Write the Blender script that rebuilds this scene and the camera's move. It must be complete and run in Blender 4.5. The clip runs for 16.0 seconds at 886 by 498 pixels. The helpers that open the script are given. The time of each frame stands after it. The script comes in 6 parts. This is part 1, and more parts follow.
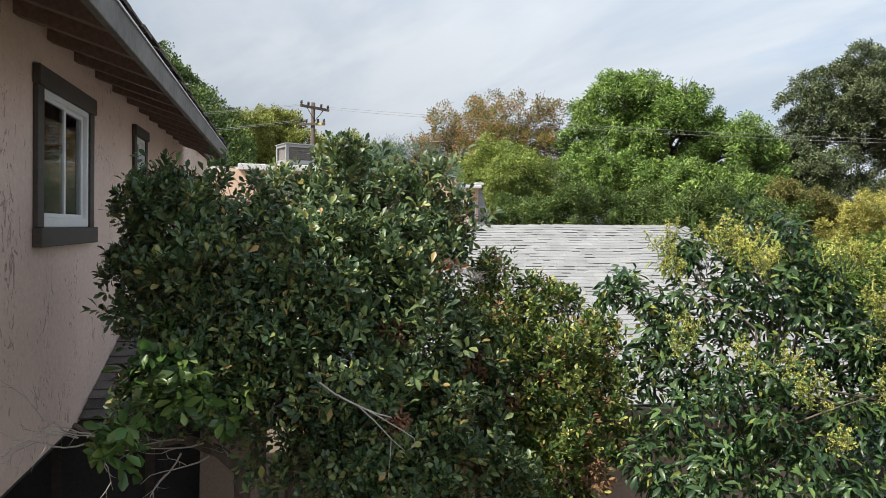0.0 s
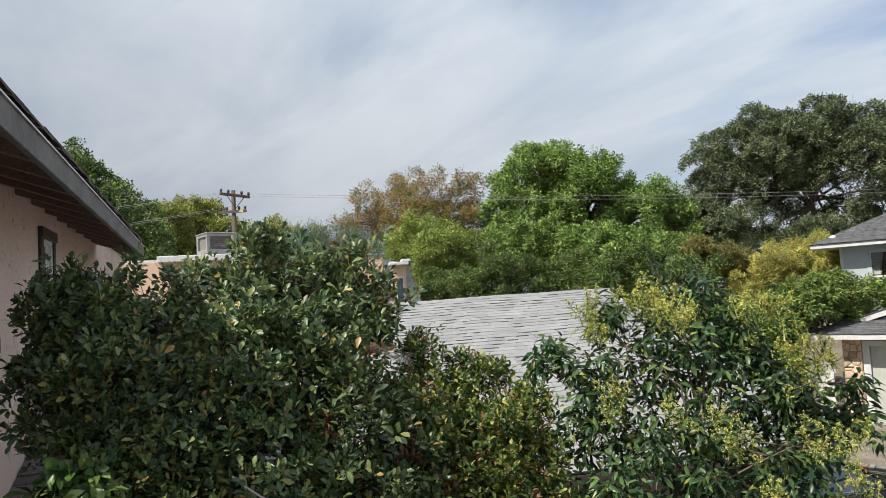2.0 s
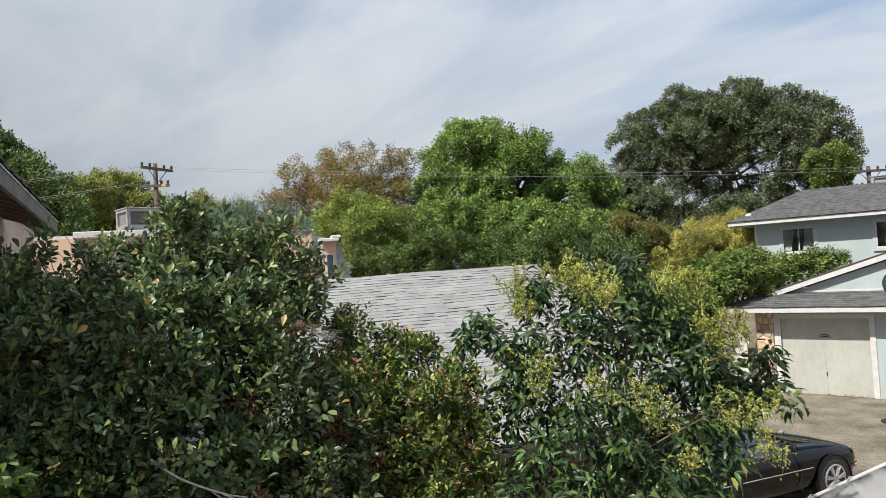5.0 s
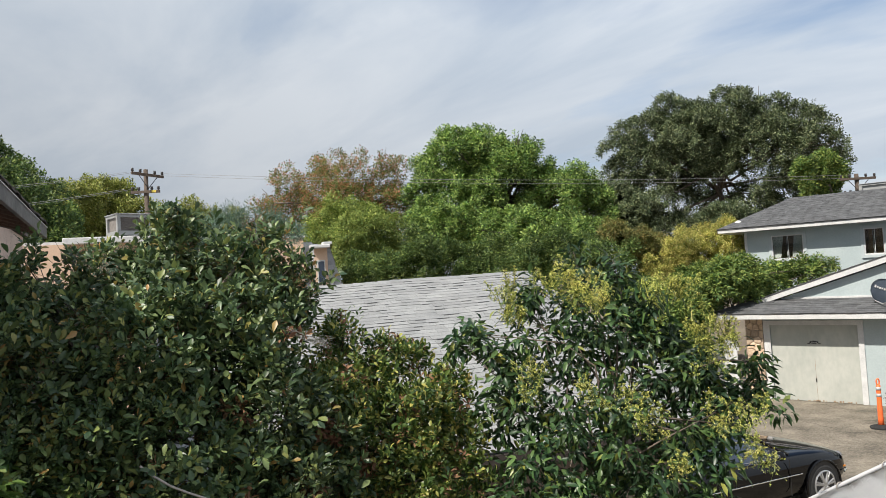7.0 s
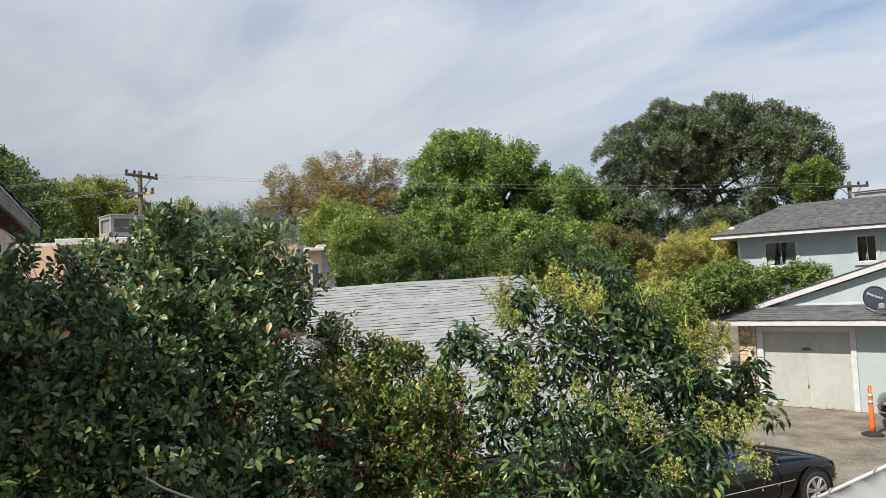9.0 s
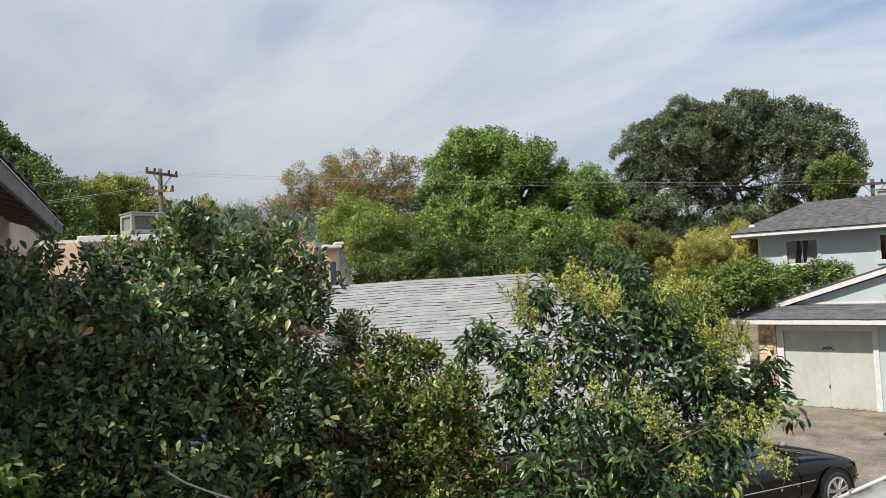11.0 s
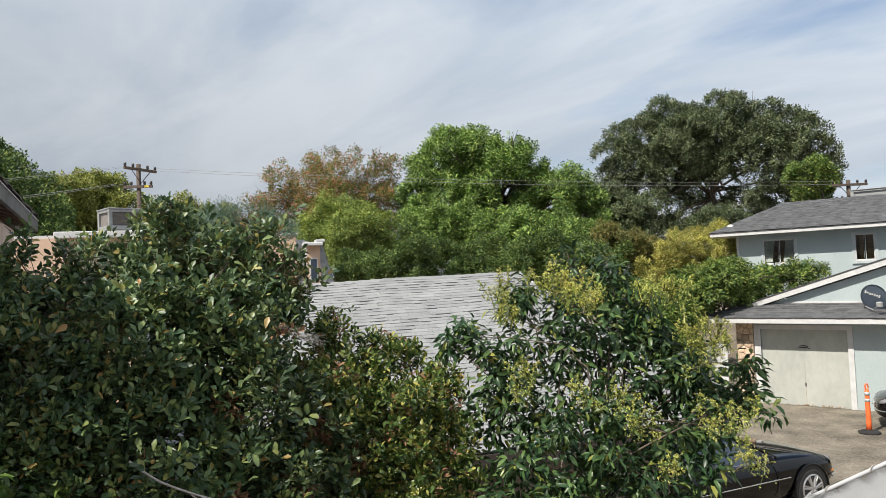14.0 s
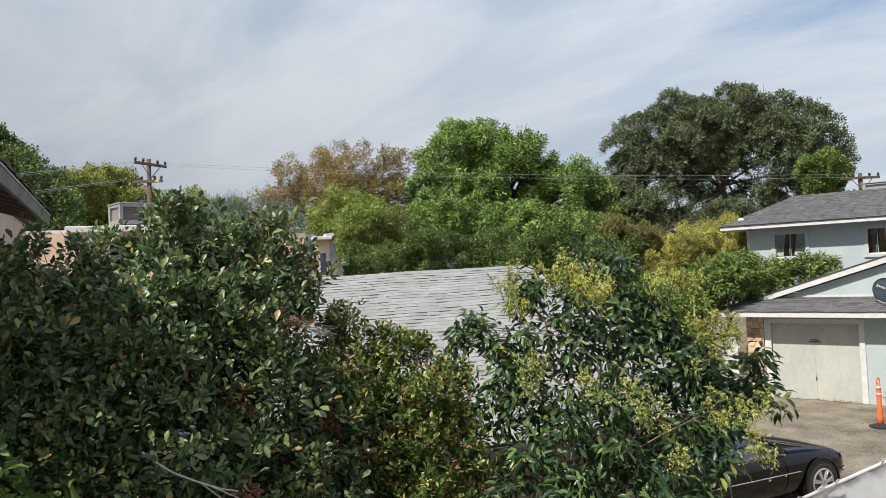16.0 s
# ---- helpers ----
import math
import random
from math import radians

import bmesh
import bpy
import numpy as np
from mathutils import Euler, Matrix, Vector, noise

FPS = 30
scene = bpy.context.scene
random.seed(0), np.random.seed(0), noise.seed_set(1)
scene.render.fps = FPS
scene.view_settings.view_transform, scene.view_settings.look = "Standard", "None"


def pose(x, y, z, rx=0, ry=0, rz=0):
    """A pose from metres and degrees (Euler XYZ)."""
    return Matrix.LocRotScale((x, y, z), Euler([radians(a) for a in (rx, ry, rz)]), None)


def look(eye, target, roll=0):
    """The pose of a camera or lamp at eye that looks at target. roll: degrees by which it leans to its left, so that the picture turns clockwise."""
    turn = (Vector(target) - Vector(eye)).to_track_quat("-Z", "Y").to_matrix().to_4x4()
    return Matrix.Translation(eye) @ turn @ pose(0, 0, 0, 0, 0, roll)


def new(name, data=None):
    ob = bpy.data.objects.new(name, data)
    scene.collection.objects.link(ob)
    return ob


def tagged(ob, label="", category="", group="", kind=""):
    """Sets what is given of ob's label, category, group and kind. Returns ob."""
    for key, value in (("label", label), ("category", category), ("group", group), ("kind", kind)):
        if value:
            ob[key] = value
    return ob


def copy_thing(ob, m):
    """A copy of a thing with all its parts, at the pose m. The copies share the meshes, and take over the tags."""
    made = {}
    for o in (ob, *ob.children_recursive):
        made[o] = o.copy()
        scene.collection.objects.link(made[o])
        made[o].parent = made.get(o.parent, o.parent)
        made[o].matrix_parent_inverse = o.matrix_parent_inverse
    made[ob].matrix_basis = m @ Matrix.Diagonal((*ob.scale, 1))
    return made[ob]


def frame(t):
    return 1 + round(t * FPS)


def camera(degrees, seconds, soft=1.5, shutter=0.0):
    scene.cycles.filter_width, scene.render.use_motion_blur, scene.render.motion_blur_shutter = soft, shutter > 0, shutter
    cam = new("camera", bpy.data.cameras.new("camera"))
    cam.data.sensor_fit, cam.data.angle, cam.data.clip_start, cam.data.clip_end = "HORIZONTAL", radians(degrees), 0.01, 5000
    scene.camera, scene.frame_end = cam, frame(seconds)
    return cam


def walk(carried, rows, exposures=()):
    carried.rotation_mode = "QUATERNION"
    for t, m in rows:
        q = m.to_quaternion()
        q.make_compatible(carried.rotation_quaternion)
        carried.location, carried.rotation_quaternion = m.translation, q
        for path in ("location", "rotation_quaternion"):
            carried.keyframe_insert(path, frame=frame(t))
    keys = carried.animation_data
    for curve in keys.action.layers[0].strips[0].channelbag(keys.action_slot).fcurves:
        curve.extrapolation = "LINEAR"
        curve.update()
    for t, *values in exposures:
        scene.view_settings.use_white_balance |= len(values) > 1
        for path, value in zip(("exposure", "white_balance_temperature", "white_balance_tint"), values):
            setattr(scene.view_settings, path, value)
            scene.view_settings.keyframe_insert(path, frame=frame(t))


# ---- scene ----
cam = camera(63.23, 16.0, soft=0.5)
EXPOSURE = 0.30
PATH = [
    (0.0, pose(-0.002, -0.001, 3.954, 88.28, -1.13, -0.52)),
    (0.5, pose(0.017, 0.003, 3.974, 91.67, 0.17, -3.32)),
    (1.0, pose(0.030, 0.009, 3.979, 93.43, 1.50, -5.00)),
    (1.5, pose(0.039, 0.005, 3.988, 94.07, 2.47, -5.79)),
    (2.0, pose(0.043, 0.008, 3.985, 94.18, 3.18, -6.00)),
    (2.5, pose(0.047, -0.003, 3.992, 94.04, 3.53, -6.19)),
    (3.0, pose(0.049, 0.004, 3.986, 93.26, 3.89, -7.95)),
    (3.5, pose(0.070, 0.051, 3.984, 92.11, 4.09, -10.16)),
    (6.0, pose(0.061, 0.032, 3.985, 91.98, 3.34, -11.75)),
    (6.5, pose(0.067, 0.040, 3.984, 92.31, 3.38, -12.01)),
    (7.0, pose(0.064, 0.029, 3.982, 92.48, 3.34, -12.15)),
    (7.5, pose(0.064, 0.029, 3.979, 92.46, 3.13, -12.40)),
    (8.0, pose(0.062, 0.036, 3.975, 92.43, 2.94, -12.72)),
    (8.5, pose(0.062, 0.024, 3.976, 92.64, 2.89, -12.75)),
    (9.0, pose(0.059, 0.031, 3.975, 92.79, 2.89, -12.63)),
    (9.5, pose(0.060, 0.032, 3.971, 92.76, 2.95, -12.25)),
    (10.0, pose(0.059, 0.019, 3.976, 92.69, 2.92, -11.85)),
    (12.5, pose(0.049, 0.017, 3.979, 92.51, 2.48, -10.89)),
    (13.0, pose(0.050, 0.020, 3.976, 92.34, 2.17, -11.17)),
    (13.5, pose(0.052, 0.035, 3.967, 92.33, 2.23, -12.11)),
    (14.0, pose(0.059, 0.039, 3.976, 92.43, 2.51, -12.76)),
    (14.5, pose(0.059, 0.028, 3.973, 92.43, 2.69, -12.62)),
    (15.0, pose(0.057, 0.033, 3.968, 92.30, 2.66, -12.41)),
    (15.5, pose(0.055, 0.025, 3.968, 92.13, 2.64, -12.19)),
    (16.0, pose(0.054, 0.032, 3.969, 92.00, 2.55, -12.05)),
]
walk(cam, PATH, [(0.0, EXPOSURE + 0.25), (0.5, EXPOSURE + 0.02), (1.0, EXPOSURE - 0.04), (1.5, EXPOSURE + 0.07), (2.0, EXPOSURE + 0.03), (3.0, EXPOSURE), (16.0, EXPOSURE)])

# ---- world, sun ----
def new_world():
    w = bpy.data.worlds.new("sky")
    scene.world = w
    w.use_nodes = True
    nt = w.node_tree
    nt.nodes.clear()
    N, L = nt.nodes.new, nt.links.new
    out, bg = N("ShaderNodeOutputWorld"), N("ShaderNodeBackground")
    sky = N("ShaderNodeTexSky")
    sky.sky_type, sky.sun_disc = "NISHITA", False
    sky.sun_elevation, sky.sun_rotation = radians(SUN_ELEV), radians(SUN_ROT)
    sky.air_density, sky.dust_density, sky.ozone_density = 1.0, 1.2, 1.5
    dim = N("ShaderNodeVectorMath"); dim.operation = "SCALE"; dim.inputs["Scale"].default_value = 0.13
    L(sky.outputs[0], dim.inputs[0])
    tc = N("ShaderNodeTexCoord")
    sep = N("ShaderNodeSeparateXYZ"); L(tc.outputs["Generated"], sep.inputs[0])
    mx = N("ShaderNodeMath"); mx.operation = "MAXIMUM"; mx.inputs[1].default_value = 0.0; L(sep.outputs["Z"], mx.inputs[0])
    ad = N("ShaderNodeMath"); ad.operation = "ADD"; ad.inputs[1].default_value = 0.16; L(mx.outputs[0], ad.inputs[0])
    com = N("ShaderNodeCombineXYZ")
    for i, ax in enumerate("XY"):
        dv = N("ShaderNodeMath"); dv.operation = "DIVIDE"; L(sep.outputs[ax], dv.inputs[0]); L(ad.outputs[0], dv.inputs[1]); L(dv.outputs[0], com.inputs[i])
    mp = N("ShaderNodeMapping"); mp.vector_type = "TEXTURE"; mp.inputs["Rotation"].default_value = (0, 0, radians(128)); mp.inputs["Scale"].default_value = (1.6, 0.85, 1); mp.inputs["Location"].default_value = SKY_SHIFT
    L(com.outputs[0], mp.inputs[0])
    n1 = N("ShaderNodeTexNoise"); n1.inputs["Scale"].default_value = 1.1; n1.inputs["Detail"].default_value = 7; n1.inputs["Roughness"].default_value = 0.52; n1.inputs["Distortion"].default_value = 0.35
    L(mp.outputs[0], n1.inputs["Vector"])
    # blue breaks open towards the zenith on the far side
    nr = N("ShaderNodeVectorMath"); nr.operation = "DOT_PRODUCT"; nr.inputs[1].default_value = SKY_OPEN; L(tc.outputs["Generated"], nr.inputs[0])
    mr = N("ShaderNodeMapRange"); mr.inputs["From Min"].default_value = 0.84; mr.inputs["From Max"].default_value = 1.0; mr.inputs["To Min"].default_value = 0.0; mr.inputs["To Max"].default_value = 0.40
    L(nr.outputs["Value"], mr.inputs["Value"])
    sb = N("ShaderNodeMath"); sb.operation = "SUBTRACT"; L(n1.outputs["Fac"], sb.inputs[0]); L(mr.outputs[0], sb.inputs[1])
    cov = N("ShaderNodeValToRGB"); cov.color_ramp.elements[0].position, cov.color_ramp.elements[1].position = 0.19, 0.41
    L(sb.outputs[0], cov.inputs[0])
    n2 = N("ShaderNodeTexNoise"); n2.inputs["Scale"].default_value = 1.0; n2.inputs["Detail"].default_value = 7; n2.inputs["Roughness"].default_value = 0.56; n2.inputs["Distortion"].default_value = 0.5
    mp2 = N("ShaderNodeMapping"); mp2.vector_type = "TEXTURE"; mp2.inputs["Rotation"].default_value = (0, 0, radians(120)); mp2.inputs["Scale"].default_value = (1.7, 0.7, 1); mp2.inputs["Location"].default_value = (3.1, 1.7, 0)
    L(com.outputs[0], mp2.inputs[0]); L(mp2.outputs[0], n2.inputs["Vector"])
    tone = N("ShaderNodeValToRGB")
    tone.color_ramp.elements[0].position, tone.color_ramp.elements[0].color = 0.36, (0.47, 0.54, 0.63, 1)
    tone.color_ramp.elements[1].position, tone.color_ramp.elements[1].color = 0.64, (0.645, 0.69, 0.745, 1)
    L(n2.outputs["Fac"], tone.inputs[0])
    zen = N("ShaderNodeMath"); zen.operation = "MULTIPLY_ADD"; zen.inputs[1].default_value, zen.inputs[2].default_value = 0.85, 0.745
    low = N("ShaderNodeMath"); low.operation = "MINIMUM"; low.inputs[1].default_value = 0.40; L(mx.outputs[0], low.inputs[0])
    L(low.outputs[0], zen.inputs[0])
    east = N("ShaderNodeMath"); east.operation = "MULTIPLY_ADD"; east.inputs[1].default_value = 0.30; L(sep.outputs["X"], east.inputs[0]); L(zen.outputs[0], east.inputs[2])
    ris = N("ShaderNodeVectorMath"); ris.operation = "SCALE"; L(tone.outputs[0], ris.inputs[0]); L(east.outputs[0], ris.inputs["Scale"])
    mix = N("ShaderNodeMixRGB"); L(cov.outputs[0], mix.inputs[0]); L(dim.outputs[0], mix.inputs[1]); L(ris.outputs[0], mix.inputs[2])
    L(mix.outputs[0], bg.inputs["Color"]); bg.inputs["Strength"].default_value = SKY_POWER
    L(bg.outputs[0], out.inputs[0])


SUN_ELEV, SUN_ROT = 50.0, 240.0
SKY_POWER = 0.84
SKY_SHIFT = (0.0, 0.0, 0.0)
SKY_OPEN = (0.47, 0.55, 0.69)
new_world()
sun = new("sun", bpy.data.lights.new("sun", "SUN"))
sun.data.energy, sun.data.angle, sun.data.color = 5.0, radians(0.8), (1.0, 0.93, 0.83)
_az = radians(SUN_ROT)
_to = Vector((math.sin(_az) * math.cos(radians(SUN_ELEV)), math.cos(_az) * math.cos(radians(SUN_ELEV)), math.sin(radians(SUN_ELEV))))
sun.matrix_world = look(_to * 60, (0, 0, 0))


# ---- materials ----
def material(name, dark, light, scale=4.0, rough=0.8, metal=0.0, bump=0.0, bump_scale=60.0, fine=40.0, spread=0.0, detail=6, stretch=(1, 1, 1), gloss=0.5, space="Object"):
    """Two tones mixed by a broad and a fine noise, a relief, and a tint that differs from piece to piece by spread."""
    m = bpy.data.materials.new(name)
    m.use_nodes = True
    nt = m.node_tree
    N, L = nt.nodes.new, nt.links.new
    b = nt.nodes["Principled BSDF"]
    b.inputs["Roughness"].default_value, b.inputs["Metallic"].default_value = rough, metal
    b.inputs["Specular IOR Level"].default_value = gloss
    tc = N("ShaderNodeTexCoord")
    mp = N("ShaderNodeMapping"); mp.inputs["Scale"].default_value = stretch
    L(tc.outputs[space], mp.inputs[0])
    n1, n2 = N("ShaderNodeTexNoise"), N("ShaderNodeTexNoise")
    n1.inputs["Scale"].default_value, n1.inputs["Detail"].default_value = scale, detail
    n2.inputs["Scale"].default_value, n2.inputs["Detail"].default_value = fine, 4
    L(mp.outputs[0], n1.inputs["Vector"]); L(mp.outputs[0], n2.inputs["Vector"])
    ad = N("ShaderNodeMath"); ad.operation = "MULTIPLY_ADD"; ad.inputs[1].default_value = 0.45
    half = N("ShaderNodeMath"); half.operation = "MULTIPLY"; half.inputs[1].default_value = 0.55
    L(n1.outputs["Fac"], half.inputs[0]); L(n2.outputs["Fac"], ad.inputs[0]); L(half.outputs[0], ad.inputs[2])
    rp = N("ShaderNodeValToRGB")
    rp.color_ramp.elements[0].position, rp.color_ramp.elements[0].color = 0.36, (*dark, 1)
    rp.color_ramp.elements[1].position, rp.color_ramp.elements[1].color = 0.64, (*light, 1)
    L(ad.outputs[0], rp.inputs[0])
    col = rp.outputs[0]
    if spread:
        inf = N("ShaderNodeObjectInfo")
        geo = N("ShaderNodeNewGeometry")
        sm = N("ShaderNodeMath"); sm.operation = "ADD"; L(inf.outputs["Random"], sm.inputs[0]); L(geo.outputs["Random Per Island"], sm.inputs[1])
        fr = N("ShaderNodeMath"); fr.operation = "FRACT"; L(sm.outputs[0], fr.inputs[0])
        mr = N("ShaderNodeMapRange"); mr.inputs["To Min"].default_value, mr.inputs["To Max"].default_value = 1 - spread, 1 + spread
        L(fr.outputs[0], mr.inputs["Value"])
        hv = N("ShaderNodeHueSaturation"); L(mr.outputs[0], hv.inputs["Value"]); L(col, hv.inputs["Color"])
        col = hv.outputs[0]
    L(col, b.inputs["Base Color"])
    if bump:
        n3 = N("ShaderNodeTexNoise"); n3.inputs["Scale"].default_value, n3.inputs["Detail"].default_value = bump_scale, 5
        L(mp.outputs[0], n3.inputs["Vector"])
        bp = N("ShaderNodeBump"); bp.inputs["Strength"].default_value, bp.inputs["Distance"].default_value = bump, 0.02
        L(n3.outputs["Fac"], bp.inputs["Height"]); L(bp.outputs[0], b.inputs["Normal"])
    return m


def foliage(name, tones, rough=0.5, through_light=0.3, gloss=0.4):
    """Leaves: each leaf takes its tone at random from tones (position, colour); part of the light passes through."""
    m = bpy.data.materials.new(name)
    m.use_nodes = True
    nt = m.node_tree
    N, L = nt.nodes.new, nt.links.new
    b, out = nt.nodes["Principled BSDF"], nt.nodes["Material Output"]
    b.inputs["Roughness"].default_value = rough
    b.inputs["Specular IOR Level"].default_value = gloss
    geo = N("ShaderNodeNewGeometry")
    rp = N("ShaderNodeValToRGB")
    while len(rp.color_ramp.elements) < len(tones):
        rp.color_ramp.elements.new(0.5)
    for e, (p, c) in zip(rp.color_ramp.elements, tones):
        e.position, e.color = p, (*c, 1)
    L(geo.outputs["Random Per Island"], rp.inputs[0])
    tc = N("ShaderNodeTexCoord")
    n1 = N("ShaderNodeTexNoise"); n1.inputs["Scale"].default_value, n1.inputs["Detail"].default_value = 1.3, 3
    L(tc.outputs["Object"], n1.inputs["Vector"])
    mr = N("ShaderNodeMapRange"); mr.inputs["From Min"].default_value, mr.inputs["From Max"].default_value = 0.3, 0.7
    mr.inputs["To Min"].default_value, mr.inputs["To Max"].default_value = 0.62, 1.35
    L(n1.outputs["Fac"], mr.inputs["Value"])
    n2 = N("ShaderNodeTexNoise"); n2.inputs["Scale"].default_value, n2.inputs["Detail"].default_value = 6.0, 2
    L(tc.outputs["Object"], n2.inputs["Vector"])
    hue = N("ShaderNodeMapRange"); hue.inputs["From Min"].default_value, hue.inputs["From Max"].default_value = 0.3, 0.7
    hue.inputs["To Min"].default_value, hue.inputs["To Max"].default_value = 0.482, 0.518
    L(n2.outputs["Fac"], hue.inputs["Value"])
    hv = N("ShaderNodeHueSaturation"); L(rp.outputs[0], hv.inputs["Color"]); L(mr.outputs[0], hv.inputs["Value"]); L(hue.outputs[0], hv.inputs["Hue"])
    L(hv.outputs[0], b.inputs["Base Color"])
    tr = N("ShaderNodeBsdfTranslucent"); L(hv.outputs[0], tr.inputs["Color"])
    mx = N("ShaderNodeMixShader"); mx.inputs[0].default_value = through_light
    L(b.outputs[0], mx.inputs[1]); L(tr.outputs[0], mx.inputs[2]); L(mx.outputs[0], out.inputs[0])
    return m


def pane_glass(name, tint=(0.02, 0.025, 0.03)):
    m = bpy.data.materials.new(name)
    m.use_nodes = True
    nt = m.node_tree
    N, L = nt.nodes.new, nt.links.new
    b, out = nt.nodes["Principled BSDF"], nt.nodes["Material Output"]
    b.inputs["Base Color"].default_value, b.inputs["Roughness"].default_value = (*tint, 1), 0.03
    gl, tr, mx, lw = N("ShaderNodeBsdfGlossy"), N("ShaderNodeBsdfTransparent"), N("ShaderNodeMixShader"), N("ShaderNodeFresnel")
    gl.inputs["Roughness"].default_value = 0.02
    tr.inputs["Color"].default_value = (0.75, 0.8, 0.8, 1)
    lw.inputs["IOR"].default_value = 1.7
    L(lw.outputs[0], mx.inputs[0]); L(tr.outputs[0], mx.inputs[1]); L(gl.outputs[0], mx.inputs[2]); L(mx.outputs[0], out.inputs[0])
    return m


STUCCO = material("stucco", (0.60, 0.45, 0.375), (0.70, 0.545, 0.46), 1.2, 0.9, bump=0.35, bump_scale=26, fine=30)
def trowel_marks(m, amount=0.55):
    """Sparse upright flecks where the trowel skipped: darker and sunk."""
    nt = m.node_tree
    N, L = nt.nodes.new, nt.links.new
    b = nt.nodes["Principled BSDF"]
    tc, mp = N("ShaderNodeTexCoord"), N("ShaderNodeMapping")
    mp.inputs["Scale"].default_value = (1, 1, 0.5)
    L(tc.outputs["Object"], mp.inputs[0])
    n1, n2 = N("ShaderNodeTexNoise"), N("ShaderNodeTexNoise")
    n1.inputs["Scale"].default_value, n1.inputs["Detail"].default_value, n1.inputs["Distortion"].default_value = 15, 4, 2.6
    n2.inputs["Scale"].default_value, n2.inputs["Detail"].default_value = 4.5, 2
    L(mp.outputs[0], n1.inputs["Vector"]); L(mp.outputs[0], n2.inputs["Vector"])
    sm = N("ShaderNodeMath"); sm.operation = "MULTIPLY_ADD"; sm.inputs[1].default_value = 0.5
    L(n2.outputs["Fac"], sm.inputs[0]); L(n1.outputs["Fac"], sm.inputs[2])
    rp = N("ShaderNodeValToRGB"); rp.color_ramp.elements[0].position, rp.color_ramp.elements[1].position = 0.905, 0.955
    L(sm.outputs[0], rp.inputs[0])
    base = b.inputs["Base Color"].links[0].from_socket
    mx = N("ShaderNodeMixRGB"); mx.inputs[2].default_value = (0.16, 0.11, 0.085, 1)
    fc = N("ShaderNodeMath"); fc.operation = "MULTIPLY"; fc.inputs[1].default_value = amount
    L(rp.outputs[0], fc.inputs[0]); L(fc.outputs[0], mx.inputs[0]); L(base, mx.inputs[1]); L(mx.outputs[0], b.inputs["Base Color"])
    bp = N("ShaderNodeBump"); bp.invert = True; bp.inputs["Strength"].default_value, bp.inputs["Distance"].default_value = 0.8, 0.01
    L(rp.outputs[0], bp.inputs["Height"]); L(b.inputs["Normal"].links[0].from_socket, bp.inputs["Normal"]); L(bp.outputs[0], b.inputs["Normal"])


trowel_marks(STUCCO)
STUCCO_FAR = material("peach_stucco", (0.60, 0.42, 0.30), (0.70, 0.52, 0.39), 0.8, 0.9, bump=0.2, bump_scale=30)
TRIM_BROWN = material("brown_trim", (0.030, 0.024, 0.020), (0.060, 0.048, 0.040), 6, 0.6, bump=0.2, stretch=(1, 1, 4))
VINYL = material("white_vinyl", (0.70, 0.71, 0.72), (0.80, 0.80, 0.80), 3, 0.35)
FASCIA = material("weathered_fascia", (0.10, 0.094, 0.088), (0.20, 0.188, 0.178), 2.5, 0.7, bump=0.25, bump_scale=20, fine=14)
METAL_EDGE = material("drip_edge", (0.55, 0.55, 0.55), (0.7, 0.7, 0.7), 3, 0.4, metal=0.6)
RAFTER = material("brown_rafter", (0.15, 0.10, 0.078), (0.24, 0.17, 0.135), 5, 0.75, bump=0.2)
SOFFIT = material("soffit_boards", (0.34, 0.245, 0.20), (0.46, 0.34, 0.28), 4, 0.8, bump=0.2)
SHINGLE_DARK = material("brown_shingle", (0.055, 0.048, 0.044), (0.15, 0.13, 0.12), 5, 0.92, bump=0.5, bump_scale=90, fine=90, spread=0.3)
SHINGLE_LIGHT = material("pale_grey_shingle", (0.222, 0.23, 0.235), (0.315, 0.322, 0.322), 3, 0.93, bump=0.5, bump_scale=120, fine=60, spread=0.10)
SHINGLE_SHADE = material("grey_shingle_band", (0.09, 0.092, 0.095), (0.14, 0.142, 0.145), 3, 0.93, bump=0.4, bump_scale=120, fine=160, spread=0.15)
SHINGLE_GREY = material("slate_grey_shingle", (0.064, 0.067, 0.072), (0.128, 0.13, 0.135), 6, 0.93, bump=0.5, bump_scale=80, fine=70, spread=0.2)
SHINGLE_MANSARD = material("mansard_shingle", (0.24, 0.25, 0.27), (0.38, 0.39, 0.41), 3, 0.9, bump=0.4, fine=60, spread=0.2)
SIDING = material("pale_blue_siding", (0.36, 0.425, 0.44), (0.43, 0.495, 0.505), 1.5, 0.75, bump=0.15, bump_scale=40, fine=20)
WHITE_WOOD = material("white_painted_wood", (0.50, 0.505, 0.51), (0.64, 0.645, 0.645), 5, 0.6, bump=0.15, fine=30)
PALE_TRIM = material("pale_blue_trim", (0.39, 0.445, 0.465), (0.46, 0.515, 0.53), 4, 0.65, bump=0.1)
DOOR_PAINT = material("garage_door_paint", (0.37, 0.39, 0.36), (0.47, 0.48, 0.44), 1.2, 0.7, bump=0.12, bump_scale=15, fine=9, stretch=(1, 1, 0.5))
RUST = material("rust_and_peeling", (0.22, 0.13, 0.08), (0.42, 0.32, 0.22), 30, 0.9)
TAN_WALL = material("tan_stucco", (0.22, 0.165, 0.13), (0.31, 0.24, 0.19), 1.5, 0.9, bump=0.3, bump_scale=40)
# Near-black: the shade of the recesses put into the colour.
RECESS_SHADE = material("recess_shade", (0.02, 0.02, 0.022), (0.045, 0.043, 0.042), 3, 0.8)
